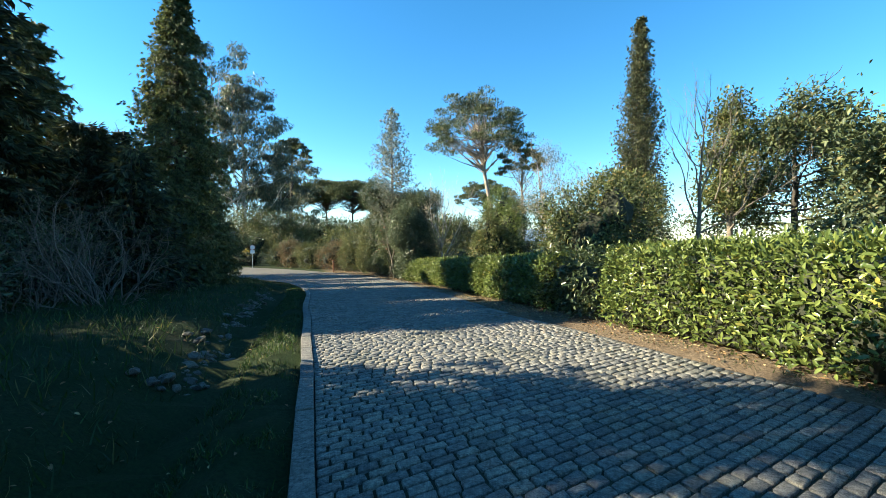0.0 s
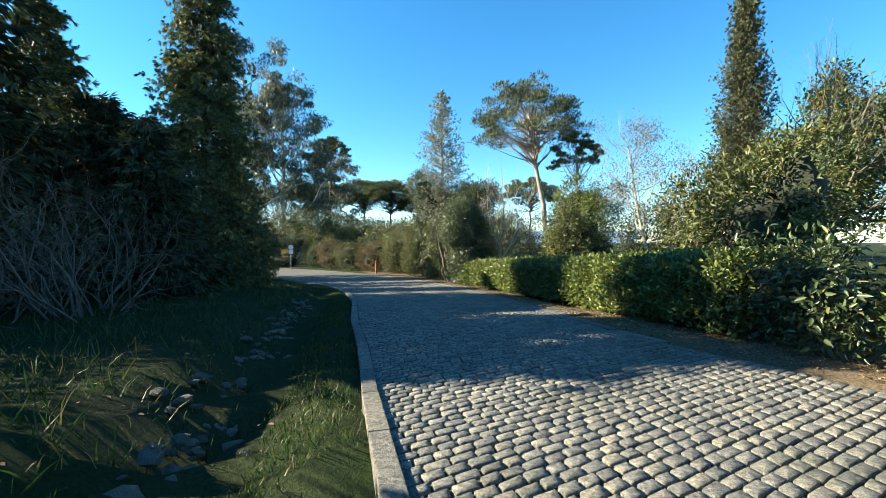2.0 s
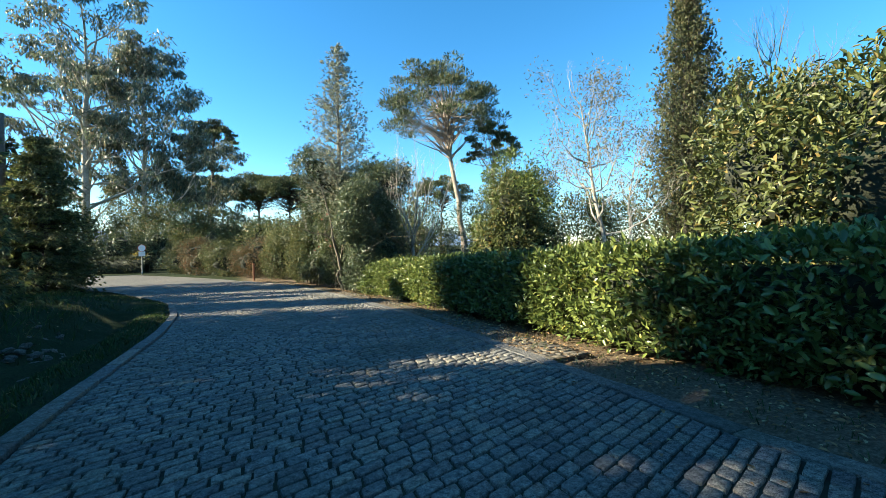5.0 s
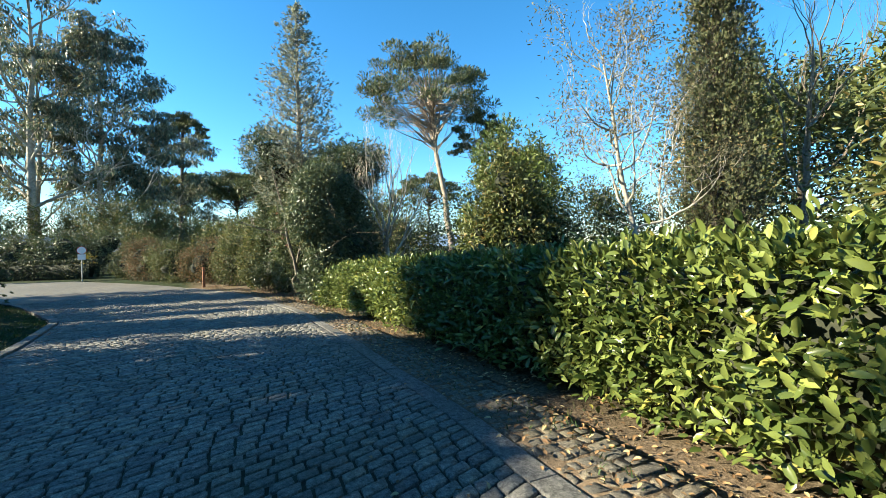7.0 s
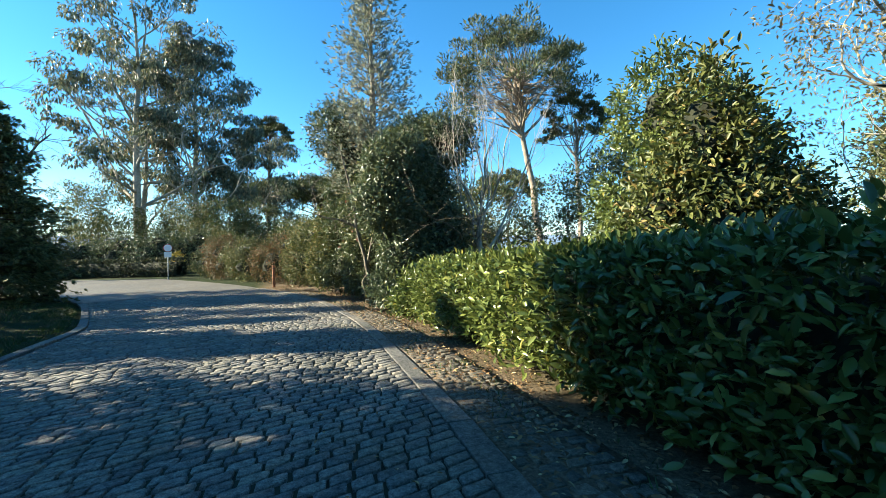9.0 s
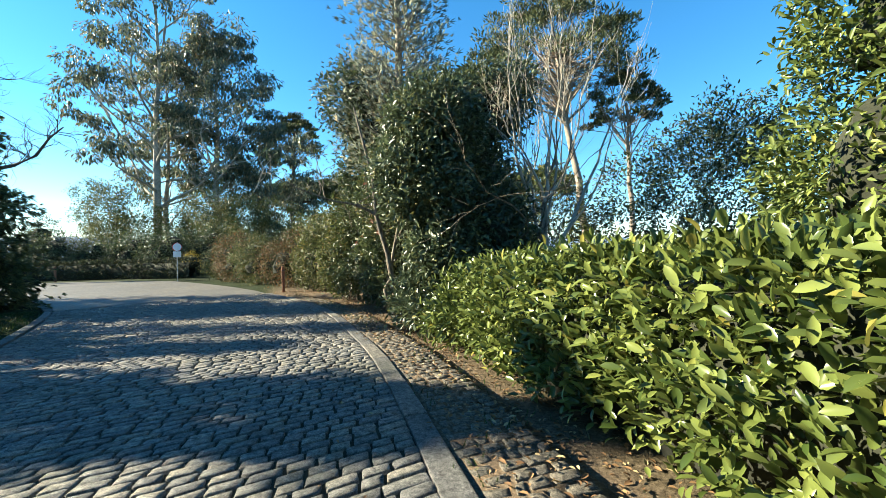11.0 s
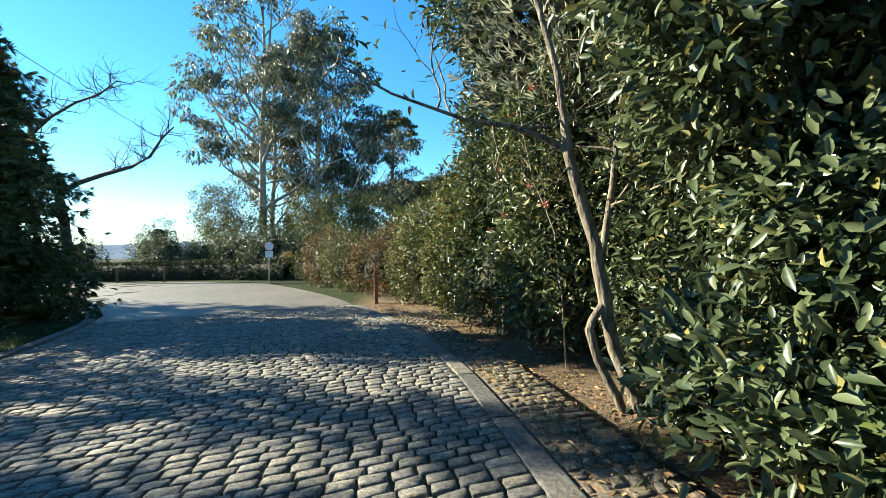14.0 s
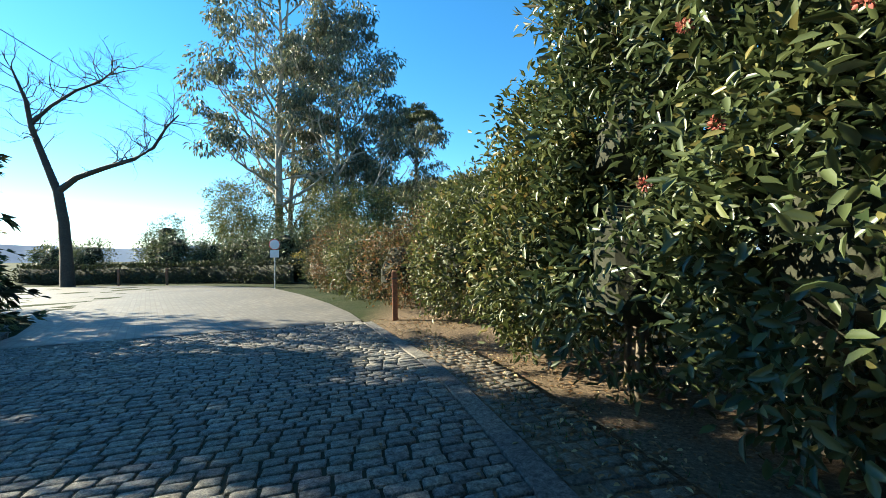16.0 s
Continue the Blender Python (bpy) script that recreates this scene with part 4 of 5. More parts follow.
# ---- the square's far side ----
def eucalyptus(x, y, h, spread, seed, label, start=0.22, limbs=24, clump=0.95, leaves=95):
    """A tall eucalyptus: pale trunk, rising limbs that fork, and separate hanging leaf clumps with sky between them."""
    rnd, rs = random.Random(seed), np.random.RandomState(seed)
    ob = thing("eucalyptus_tree", x, y, label, "tree")
    path = trunk_path(rnd, h * 0.93, (0.01, 0), 0.25)
    v, f = [], []
    tube(v, f, path, [0.016 * h * (1.25 if i == 0 else 1) * (1 - 0.8 * i / 8) for i in range(9)], 9)
    piece("trunk", tube_mesh("trunk", v, f, M_BARK_PALE), ob)
    v, f, tips = [], [], []
    for i in range(limbs):
        k = start + (0.98 - start) * (i + 0.6 * rnd.random()) / limbs
        q = k * 8
        j = min(int(q), 7)
        a, e = i * 2.4 + rnd.uniform(-0.4, 0.4), rnd.uniform(0.25, 0.95)
        d = Vector((math.cos(a) * math.cos(e), math.sin(a) * math.cos(e), math.sin(e)))
        grow(rnd, path[j].lerp(path[j + 1], q - j), d, spread * (1.1 - 0.55 * k) * rnd.uniform(0.7, 1.15), 0.0055 * h * (1.2 - 0.7 * k), 2, v, f, tips, 0.22, (2, 3), 0.62, 0.12, 6, 0.85)
    piece("branching", tube_mesh("branching", v, f, M_BARK_PALE), ob)
    T, D = tips_arrays(tips)
    n = len(T)
    r = clump * rs.uniform(0.65, 1.25, (n, 1))
    C = np.repeat(T, leaves, 0)
    off = rand_dirs(rs, n * leaves) * rs.uniform(0.25, 1, (n * leaves, 1)) ** 0.45 * np.repeat(r, leaves, 0) * np.array([1.15, 1.15, 0.7])
    A = unit(off * 0.5 + rand_dirs(rs, n * leaves) * 0.55 + np.array([0, 0, -0.75]))
    N = unit(off + rand_dirs(rs, n * leaves) * 0.5 + np.array([-0.2, 0, 0.2]))
    ln = 0.42 * rs.uniform(0.6, 1.3, n * leaves)
    piece("crown", scatter("crown", LEAF2, C + off, A, N, ln, ln * 0.34, M_EUC), ob)
    return ob


eucalyptus(-33.0, 58.2, 28.0, 6.4, 61, "tall eucalyptus with pale trunk and hanging leaf clumps")
eucalyptus(-29.0, 61.5, 24.5, 5.6, 62, "tall eucalyptus with pale trunk and hanging leaf clumps")
eucalyptus(-25.5, 66.0, 15.0, 4.2, 63, "younger eucalyptus with low hanging foliage", 0.1, 20, 0.95)
eucalyptus(-36.5, 64.0, 22.0, 5.2, 68, "tall eucalyptus with pale trunk and hanging leaf clumps", 0.2, 18)


def two_limbed_tree(x, y, label):
    """A dark leafless tree: a short trunk that forks into a steep limb and a long crooked side limb."""
    rnd = random.Random(64)
    ob = thing("bare_tree", x, y, label, "tree")
    R2 = Vector((0.936, 0.352, 0))

    def at(r, z):
        return R2 * r + Vector((0, 0, z))

    for nm, pts, rad in (("trunk", [at(0.2, -0.3), at(0.1, 2.0), at(-0.1, 4.2), at(-0.5, 6.2)], [0.42, 0.34, 0.30, 0.27]),
                         ("limb", [at(-0.5, 6.1), at(-1.3, 8.0), at(-2.2, 10.2), at(-2.6, 12.0), at(-3.6, 14.2)], [0.24, 0.20, 0.17, 0.12, 0.05]),
                         ("limb", [at(-0.5, 6.1), at(0.7, 7.0), at(2.4, 7.6), at(4.4, 8.2), at(5.6, 8.9), at(6.4, 10.2), at(7.2, 11.0)], [0.22, 0.18, 0.15, 0.12, 0.10, 0.07, 0.04]),
                         ("limb", [at(-2.3, 10.4), at(-1.0, 11.6), at(0.6, 12.6), at(2.2, 13.2), at(3.4, 14.2)], [0.12, 0.10, 0.08, 0.06, 0.03])):
        v, f, tips = [], [], []
        tube(v, f, pts, rad, 9)
        if nm == "limb":
            for i in range(22):
                k = rnd.uniform(0.3, 1.0) * (len(pts) - 1)
                j = min(int(k), len(pts) - 2)
                p = pts[j].lerp(pts[j + 1], k - j)
                d = Vector((rnd.uniform(-1, 1), rnd.uniform(-1, 1), rnd.uniform(-0.15, 1))).normalized()
                grow(rnd, p, d, rnd.uniform(0.9, 1.7), 0.035, 2, v, f, tips, 0.42, (2, 4), 0.68, 0.05, 5, 0.9)
        piece(nm, tube_mesh(nm, v, f, M_BARK_DARK), ob)
    return ob


two_limbed_tree(-37.1, 43.8, "dark leafless tree with crooked limbs and fine twigs")
# dark leaf colours here stand for the backlit shade of hedge and bushes
hedge("low_hedge", [(-20.5, 45.4), (-27.0, 46.6), (-34.0, 46.6), (-46.0, 45.2)], 1.2, 1.2, "low dark clipped hedge along the far edge of the square", 65, 150, 0.16, M_CEDAR, template=LEAF2)
for bx, by, bh, sd, mt, lb in ((-22.8, 50.5, 3.8, 70, M_GLOSSY, "olive rounded bush behind the low hedge"), (-25.5, 49.5, 3.6, 71, M_GLOSSY, "dark rounded bush behind the low hedge"), (-28.6, 49.8, 3.5, 72, M_GLOSSY, "olive rounded bush behind the low hedge"), (-31.9, 49.8, 3.2, 78, M_GLOSSY, "dark rounded bush behind the low hedge"), (-34.4, 48.6, 3.6, 76, M_GLOSSY, "grey-green bush behind the low hedge"), (-36.6, 49.5, 4.9, 73, M_GLOSSY, "dark tall bush behind the low hedge"), (-42.7, 48.0, 3.3, 74, M_GLOSSY, "olive bush behind the low hedge"), (-46.0, 47.5, 3.2, 77, M_GLOSSY, "olive bush behind the low hedge")):
    bush("far_bush", bx, by, [(0, 0, bh * 0.4, 1.7, 1.5, bh * 0.42), (0.6, 0.3, bh * 0.66, 1.3, 1.2, bh * 0.36), (-1.1, 0.4, bh * 0.45, 1.1, 1.0, bh * 0.4)], lb, "bush", mt, sd, 1100, 6, 0.17)
for bx, by, bh, sd, mt in ((-24.0, 55.0, 7.5, 121, M_OLIVE), (-29.0, 56.5, 6.0, 122, M_OLIVE), (-19.0, 52.0, 6.0, 123, M_OLIVE), (-34.5, 55.5, 8.5, 124, M_OLIVE), (-39.5, 58.5, 9.5, 125, M_OLIVE), (-30.5, 62.0, 11.0, 126, M_OLIVE)):
    bush("undergrowth_tree", bx, by, [(0, 0, bh * 0.4, 2.4, 2.0, bh * 0.4), (1.1, 0.3, bh * 0.62, 1.8, 1.7, bh * 0.33), (-1.4, 0.4, bh * 0.72, 1.6, 1.5, bh * 0.3)], "grey-green leafy undergrowth below the eucalyptus trees", "tree", mt, sd, 1700, 7, 0.26, wide=0.3, hole=-0.12, freq=0.6, droop=0.6, core=False)
pine(-28.0, 77.5, 21.0, 3.6, 4.5, "dark pine with a rounded crown behind the eucalyptus", M_BARK_DARK, 84, (0.02, 0), 60, 0.4)
bush("yellow_bush", -22.6, 48.6, [(0, 0, 0.9, 0.6, 0.6, 0.8)], "small bright yellow flowering bush", "bush", M_YELLOW, 75, 350, 6, 0.12)
for px, py, ph, sd in ((-41.0, 111.0, 18.0, 81), (-32.0, 116.0, 18.6, 82), (-24.0, 112.0, 17.6, 85), (-15.5, 118.0, 15.5, 86)):
    pine(px, py, ph, 8.6, 5.4, "distant dark umbrella pine with a flat crown", M_BARK_DARK, sd, (0, 0), 130, 0.55)
pine(9.5, 92.0, 14.0, 6.5, 4.5, "distant dark umbrella pine with a flat crown", M_BARK_DARK, 83, (0, 0), 80, 0.45)

for bx, by, bh, sd in ((-40.0, 99.0, 7.5, 131), (-30.0, 101.0, 8.0, 132), (-20.0, 99.0, 7.0, 133), (-9.0, 97.0, 6.5, 134), (2.0, 88.0, 6.0, 135)):
    bush("distant_thicket", bx, by, [(0, 0, bh * 0.4, 5.0, 3.0, bh * 0.42), (2.6, 0.5, bh * 0.6, 3.2, 2.6, bh * 0.38), (-2.8, 0.6, bh * 0.55, 3.4, 2.6, bh * 0.4)], "distant dark green thicket below the umbrella pines", "shrub", M_GLOSSY, sd, 1500, 6, 0.5, wide=0.45, hole=-0.2, freq=0.4)

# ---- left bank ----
conifer("drooping_conifer", -11.3, 18.1, 13.1, 2.5, "tall conifer in painted sunlit olive with drooping sprays beside the road", M_CEDAR_SUNLIT, 91, 46, 16, 0.7, 0.22, 0.03, M_BARK_DARK, 18, 5, 0.14, power=0.66, dens=1.35)
conifer("drooping_conifer", -19.0, 26.7, 9.2, 1.5, "slim dark conifer in a group on the bank", M_CEDAR, 90, 26, 11, 0.5, 0.3, 0.03, M_BARK_DARK, 9, 3, 0.13, power=0.7)
conifer("drooping_conifer", -15.9, 16.5, 11.0, 2.3, "dark dense conifer in a group on the bank", M_CEDAR_SUNLIT, 92, 36, 14, 0.5, 0.26, 0.03, M_BARK_DARK, 15, 5, 0.13, power=0.65, dens=1.3)
conifer("drooping_conifer", -17.0, 22.2, 8.5, 2.8, "dark dense conifer in a group on the bank", M_CEDAR, 93, 30, 14, 0.5, 0.36, 0.03, M_BARK_DARK, 12, power=0.65)
conifer("drooping_conifer", -12.8, 15.0, 6.5, 2.7, "low dark conifer in a group on the bank", M_CEDAR, 106, 28, 15, 0.5, 0.3, 0.02, M_BARK_DARK, 14, 5, 0.12, power=0.45, dens=1.5)
# the last two are out of view, added to keep sun off the bank
for bx, by, bh, sd in ((-11.0, 9.4, 2.6, 107), (-11.6, 12.2, 2.9, 108), (-10.4, 7.4, 3.5, 109), (-9.9, 5.0, 3.4, 104)):
    bush("dark_bush", bx, by, [(0, 0, bh * 0.42, 1.2, 1.3, bh * 0.45), (-0.3, 0.6, bh * 0.66, 0.9, 1.0, bh * 0.36), (0.2, -0.7, bh * 0.5, 0.9, 0.9, bh * 0.4)], "dark evergreen bush behind the bare shrubs", "bush", M_GLOSSY, sd, 1500, 6, 0.12)
# unseen bush, added only for its shade on the bank
bush("dark_bush", -9.7, 6.2, [(0, 0, 0.9, 1.0, 1.1, 1.0), (0.1, 1.7, 0.9, 1.0, 1.0, 1.0)], "unseen evergreen bush added to shade the bank", "bush", M_GLOSSY, 105, 700, 6, 0.13)
conifer("drooping_conifer", -18.6, 30.6, 7.2, 2.5, "dark dense conifer in a group near the square", M_CEDAR, 83, 20, 11, 0.4, 0.36, 0.03, M_BARK_DARK, 9, power=0.6)
conifer("airy_conifer", -24.5, 33.0, 9.0, 2.2, "airy grey-green conifer beyond the grass corner", M_SILVER, 84, 26, 11, 0.2, 0.3, 0.06, M_BARK, 7, power=0.7)
conifer("drooping_conifer", -10.6, 14.4, 5.4, 2.1, "low dark conifer in a group on the bank", M_CEDAR, 86, 20, 11, 0.5, 0.32, 0.03, M_BARK_DARK, 9, power=0.6)
# unseen conifer, added to shade the start of the road
conifer("drooping_conifer", -9.4, 3.4, 7.4, 2.8, "dark dense conifer in a group on the bank", M_CEDAR, 85, 22, 12, 0.5, 0.42, 0.03, M_BARK_DARK, 11, power=0.6)
bush("evergreen_shrub", -2.45, 29.1, [(0, 0, 0.9, 0.8, 0.8, 0.9), (0.1, 0.1, 2.2, 0.9, 0.9, 1.1), (0.3, 0.2, 3.7, 0.9, 0.9, 1.1), (0.5, 0.4, 5.0, 0.8, 0.8, 0.8)], "tall leathery-leaved evergreen shrub at the verge", "shrub", M_LAUREL_DULL, 117, 3600, 8, 0.115, hole=-0.2, template=LEAF4)
conifer("drooping_conifer", -16.4, 29.6, 7.1, 2.3, "airy grey-green conifer near the square", M_CEDAR_SUNLIT, 89, 36, 14, 0.35, 0.22, 0.03, M_BARK_DARK, 14, 5, 0.13, power=0.62, dens=1.2)
# six conifers past the view's edge, added to cast shade and block sky
conifer("drooping_conifer", -7.6, -2.2, 10.0, 3.0, "dark dense conifer in a group on the bank", M_CEDAR, 88, 24, 11, 0.5, 0.42, 0.03, M_BARK_DARK, 9, power=0.6)
conifer("drooping_conifer", -9.6, 1.0, 8.0, 2.4, "dark dense conifer in a group on the bank", M_CEDAR, 87, 22, 11, 0.5, 0.42, 0.03, M_BARK_DARK, 9, power=0.6)
conifer("drooping_conifer", -13.6, 11.9, 11.5, 2.7, "dark dense conifer in a group on the bank", M_CEDAR, 95, 32, 14, 0.5, 0.36, 0.03, M_BARK_DARK, 14, power=0.58, dens=1.5)
conifer("drooping_conifer", -13.0, 9.5, 9.2, 2.5, "dark dense conifer in a group on the bank", M_CEDAR, 96, 26, 12, 0.5, 0.36, 0.03, M_BARK_DARK, 12, power=0.62, dens=1.5)
conifer("drooping_conifer", -11.5, 3.4, 6.2, 1.9, "dark dense conifer in a group on the bank", M_CEDAR, 97, 20, 11, 0.5, 0.36, 0.03, M_BARK_DARK, 10, power=0.6)
conifer("drooping_conifer", -12.5, -0.6, 6.6, 2.3, "dark dense conifer in a group on the bank", M_CEDAR, 98, 20, 11, 0.5, 0.36, 0.03, M_BARK_DARK, 10, power=0.6)
conifer("drooping_conifer", -20.5, 25.0, 8.0, 2.6, "dark dense conifer in a group on the bank", M_CEDAR, 99, 26, 12, 0.5, 0.36, 0.03, M_BARK_DARK, 10, power=0.65)
bush("dark_bush", -12.4, 20.6, [(0, 0, 0.7, 0.9, 0.9, 0.7), (0.5, 0.5, 0.9, 0.7, 0.7, 0.7)], "low dark evergreen bush under the conifers", "bush", M_GLOSSY, 101, 700, 6, 0.1)
# two more bushes out of view, added to shade the bank
bush("dark_bush", -16.3, 11.5, [(0, 0, 1.1, 1.6, 1.6, 1.2), (1.0, -2.2, 1.0, 1.5, 1.5, 1.1)], "low dark evergreen bush under the conifers", "bush", M_GLOSSY, 102, 900, 6, 0.13)
bush("dark_bush", -13.2, 5.6, [(0, 0, 1.2, 1.3, 1.6, 1.3), (0.4, -4.6, 1.2, 1.3, 1.8, 1.3)], "unseen evergreen bush added to shade the bank", "bush", M_GLOSSY, 103, 900, 6, 0.13)


def bare_shrub(x, y, h, seed, label, stems=13, mat=M_TWIG):
    """A leafless shrub of many forking stems."""
    rnd = random.Random(seed)
    ob = thing("bare_shrub", x, y, label, "shrub")
    for i in range(stems):
        v, f, tips = [], [], []
        a = rnd.uniform(0, 6.28)
        e = rnd.uniform(0.75, 1.35)
        d = Vector((math.cos(a) * math.cos(e), math.sin(a) * math.cos(e), math.sin(e)))
        grow(rnd, (0.25 * math.cos(a), 0.25 * math.sin(a), -0.08), d, h * rnd.uniform(0.36, 0.52), rnd.uniform(0.016, 0.034), 3, v, f, tips, 0.36, (2, 4), 0.62, 0.05, 5, 0.9)
        piece("stem", tube_mesh("stem", v, f, mat), ob)
    return ob


bare_shrub(-8.2, 10.6, 4.2, 111, "leafless pale twiggy shrub on the bank", 16, M_TWIG_DARK)
bare_shrub(-9.6, 11.3, 3.2, 112, "leafless pale twiggy shrub on the bank", 13, M_TWIG_DARK)
bare_shrub(-9.4, 9.3, 2.6, 113, "leafless pale twiggy shrub on the bank", 10, M_TWIG_DARK)
bare_shrub(-2.6, 33.0, 5.2, 114, "leafless brown twiggy shrub rising behind leaves", 14, M_BARK)
bare_shrub(-0.4, 31.0, 5.0, 115, "leafless grey twiggy shrub rising behind leaves", 12, M_TWIG)
bare_shrub(-1.7, 28.6, 6.0, 119, "leafless brown twiggy shrub growing through leaves", 8, M_BARK)
bush("dark_leaved_tree", -4.7, 31.5, [(-0.2, -0.3, 5.9, 1.1, 1.1, 1.0), (0.3, 0.1, 5.0, 1.1, 1.0, 0.9), (0, 0.2, 3.8, 0.9, 0.9, 1.0), (0, 0, 2.4, 0.9, 0.9, 1.1), (-0.1, -0.1, 1.1, 0.9, 0.9, 1.1)], "small tree with a dark glossy leafy crown", "tree", M_GLOSSY, 116, 3400, 8, 0.125, hole=-0.2)


# ---- posts, sign, pole, cable ----
def box_bm(sx, sy, sz, bevel=0.01, z0=0.0):
    bm = bmesh.new()
    bmesh.ops.create_cube(bm, size=1.0, matrix=Matrix.Translation((0, 0, z0 + sz / 2)) @ Matrix.Diagonal((sx, sy, sz, 1)))
    if bevel:
        bmesh.ops.bevel(bm, geom=bm.edges[:], offset=bevel, segments=2, profile=0.6, affect="EDGES")
    return bm


def disc_bm(r, t, seg=28):
    bm = bmesh.new()
    bmesh.ops.create_cone(bm, cap_ends=True, segments=seg, radius1=r, radius2=r, depth=t, matrix=Matrix.Rotation(radians(90), 4, "X"))
    return bm


def wooden_post(x, y, h, w, label):
    ob = thing("wooden_post", x, y, label, "post", "posts round the square")
    bm = box_bm(w, w, h + 0.2, 0.012, -0.2)
    for q in bm.verts:
        if q.co.z > h - 0.03:
            q.co.z += 0.03 * (1 - (abs(q.co.x) + abs(q.co.y)) / w)
    part("post_shaft", bm, M_POST, ob)
    part("collar", box_bm(w + 0.012, w + 0.012, 0.03, 0.004, h - 0.16), M_POLE, ob, "dark band near the top")
    ob.rotation_euler = (0.01, -0.015, 0.5)
    return ob


wooden_post(-9.05, 34.85, 1.0, 0.11, "short red-brown square wooden post at the road edge")
wooden_post(-34.2, 45.2, 1.05, 0.12, "short brown wooden post before the low hedge")
wooden_post(-30.2, 45.5, 1.05, 0.12, "short brown wooden post before the low hedge")

road_sign = thing("road_sign", -19.3, 42.7, "round white road sign with small plate on a steel pole", "road sign")
road_sign.rotation_euler = (0, 0, radians(28))
bm = bmesh.new()
bmesh.ops.create_cone(bm, cap_ends=True, segments=14, radius1=0.03, radius2=0.03, depth=2.45, matrix=Matrix.Translation((0, 0, 1.125)))
part("pole", bm, M_STEEL, road_sign, "grey steel pole")
face = part("disc", disc_bm(0.25, 0.012), M_SIGN, road_sign, "white round face")
face.location = (0, -0.045, 2.05)
rim = bmesh.new()
for i in range(28):
    a, b = 2 * math.pi * i / 28, 2 * math.pi * (i + 1) / 28
    q = [rim.verts.new((r * math.cos(c), y, r * math.sin(c))) for c in (a, b) for r, y in ((0.225, -0.008), (0.253, -0.008))]
    rim.faces.new((q[0], q[1], q[3], q[2]))
bmesh.ops.solidify(rim, geom=rim.faces[:], thickness=0.006)
ring = part("rim", rim, M_SIGN_RED, face, "faded red rim")
plate = part("plate", box_bm(0.40, 0.012, 0.34, 0.003), M_SIGN, road_sign, "small white plate")
plate.location = (0, -0.045, 1.45)

pole = thing("utility_pole", -17.7, 29.3, "weathered dark wooden utility pole behind a conifer", "pole")
v, f = [], []
tube(v, f, [(0, 0, -0.3), (0.01, 0, 2), (0.0, 0.01, 4), (0.01, 0, 6), (0, 0, 8.0), (0, 0, 8.02)], [0.15, 0.14, 0.13, 0.12, 0.11, 0.002], 12)
piece("shaft", tube_mesh("shaft", v, f, M_POLE), pole)
for hz in (7.5, 7.1):
    v, f = [], []
    tube(v, f, [(0.1, 0, hz), (0.22, 0, hz), (0.22, 0, hz + 0.12)], [0.015, 0.015, 0.03], 6)
    piece("insulator", tube_mesh("insulator", v, f, M_STEEL), pole)
cable = thing("cable", -17.7, 29.3, "thin black overhead cable hung from the pole", "cable")
v, f = [], []
z0 = g1(-17.7, 29.3)
end = Vector((-33.0 + 17.7, 58.2 - 29.3, g1(-33, 58.2) - z0 + 9.0))
pts = [Vector((0.22, 0, 7.6)).lerp(end, k / 16) - Vector((0, 0, 3.0 * (k / 16) * (1 - k / 16))) for k in range(17)]
tube(v, f, pts, [0.011] * 17, 5)
piece("wire", tube_mesh("wire", v, f, M_WIRE), cable)

# pink flower heads on the shrub wall
for i, (fx, fy, fz) in enumerate(((-4.35, 29.5, 3.2), (-4.1, 29.2, 2.2), (-4.5, 29.7, 1.9), (-3.9, 29.0, 1.9), (-4.6, 30.0, 2.6), (-4.05, 29.1, 3.4), (-4.8, 30.3, 1.7))):
    rs = np.random.RandomState(200 + i)
    ob = thing("flower_head", fx, fy, "small faded pink flower cluster on a shrub", "flower", "flower heads on the shrub", z=g1(fx, fy) + fz)
    d = rand_dirs(rs, 46)
    piece("blossom", scatter("blossom", LEAF4, d * 0.035 * rs.uniform(0.3, 1.1, (46, 1)), d, rand_dirs(rs, 46), 0.028, 0.022, M_FLOWER), ob)


# ---- verges: grass, fallen leaves, rubble ----
def ground_height(x, y):
    """The sheet's height beside the road, as built."""
    sl = side_of(LEFT, x, y)
    z = gz(x, y)
    z = z + np.where(sl < -0.3, 0.05 + 0.02 * np.clip(-sl - 0.3, 0, 12) + 0.32 * np.clip((-sl - 1.3) / 0.9, 0, 1) * np.clip((30 - y) / 6, 0, 1), 0.0)
    sr = side_of(RIGHT, x, y)
    z = z - np.where(sr > 0.84, verge_drop(sr, y), 0.0)
    return z - 0.28 * np.exp(-((sl + 1.3) / 0.4) ** 2) * ((y > -4) & (y < 21) & (sl < 0))


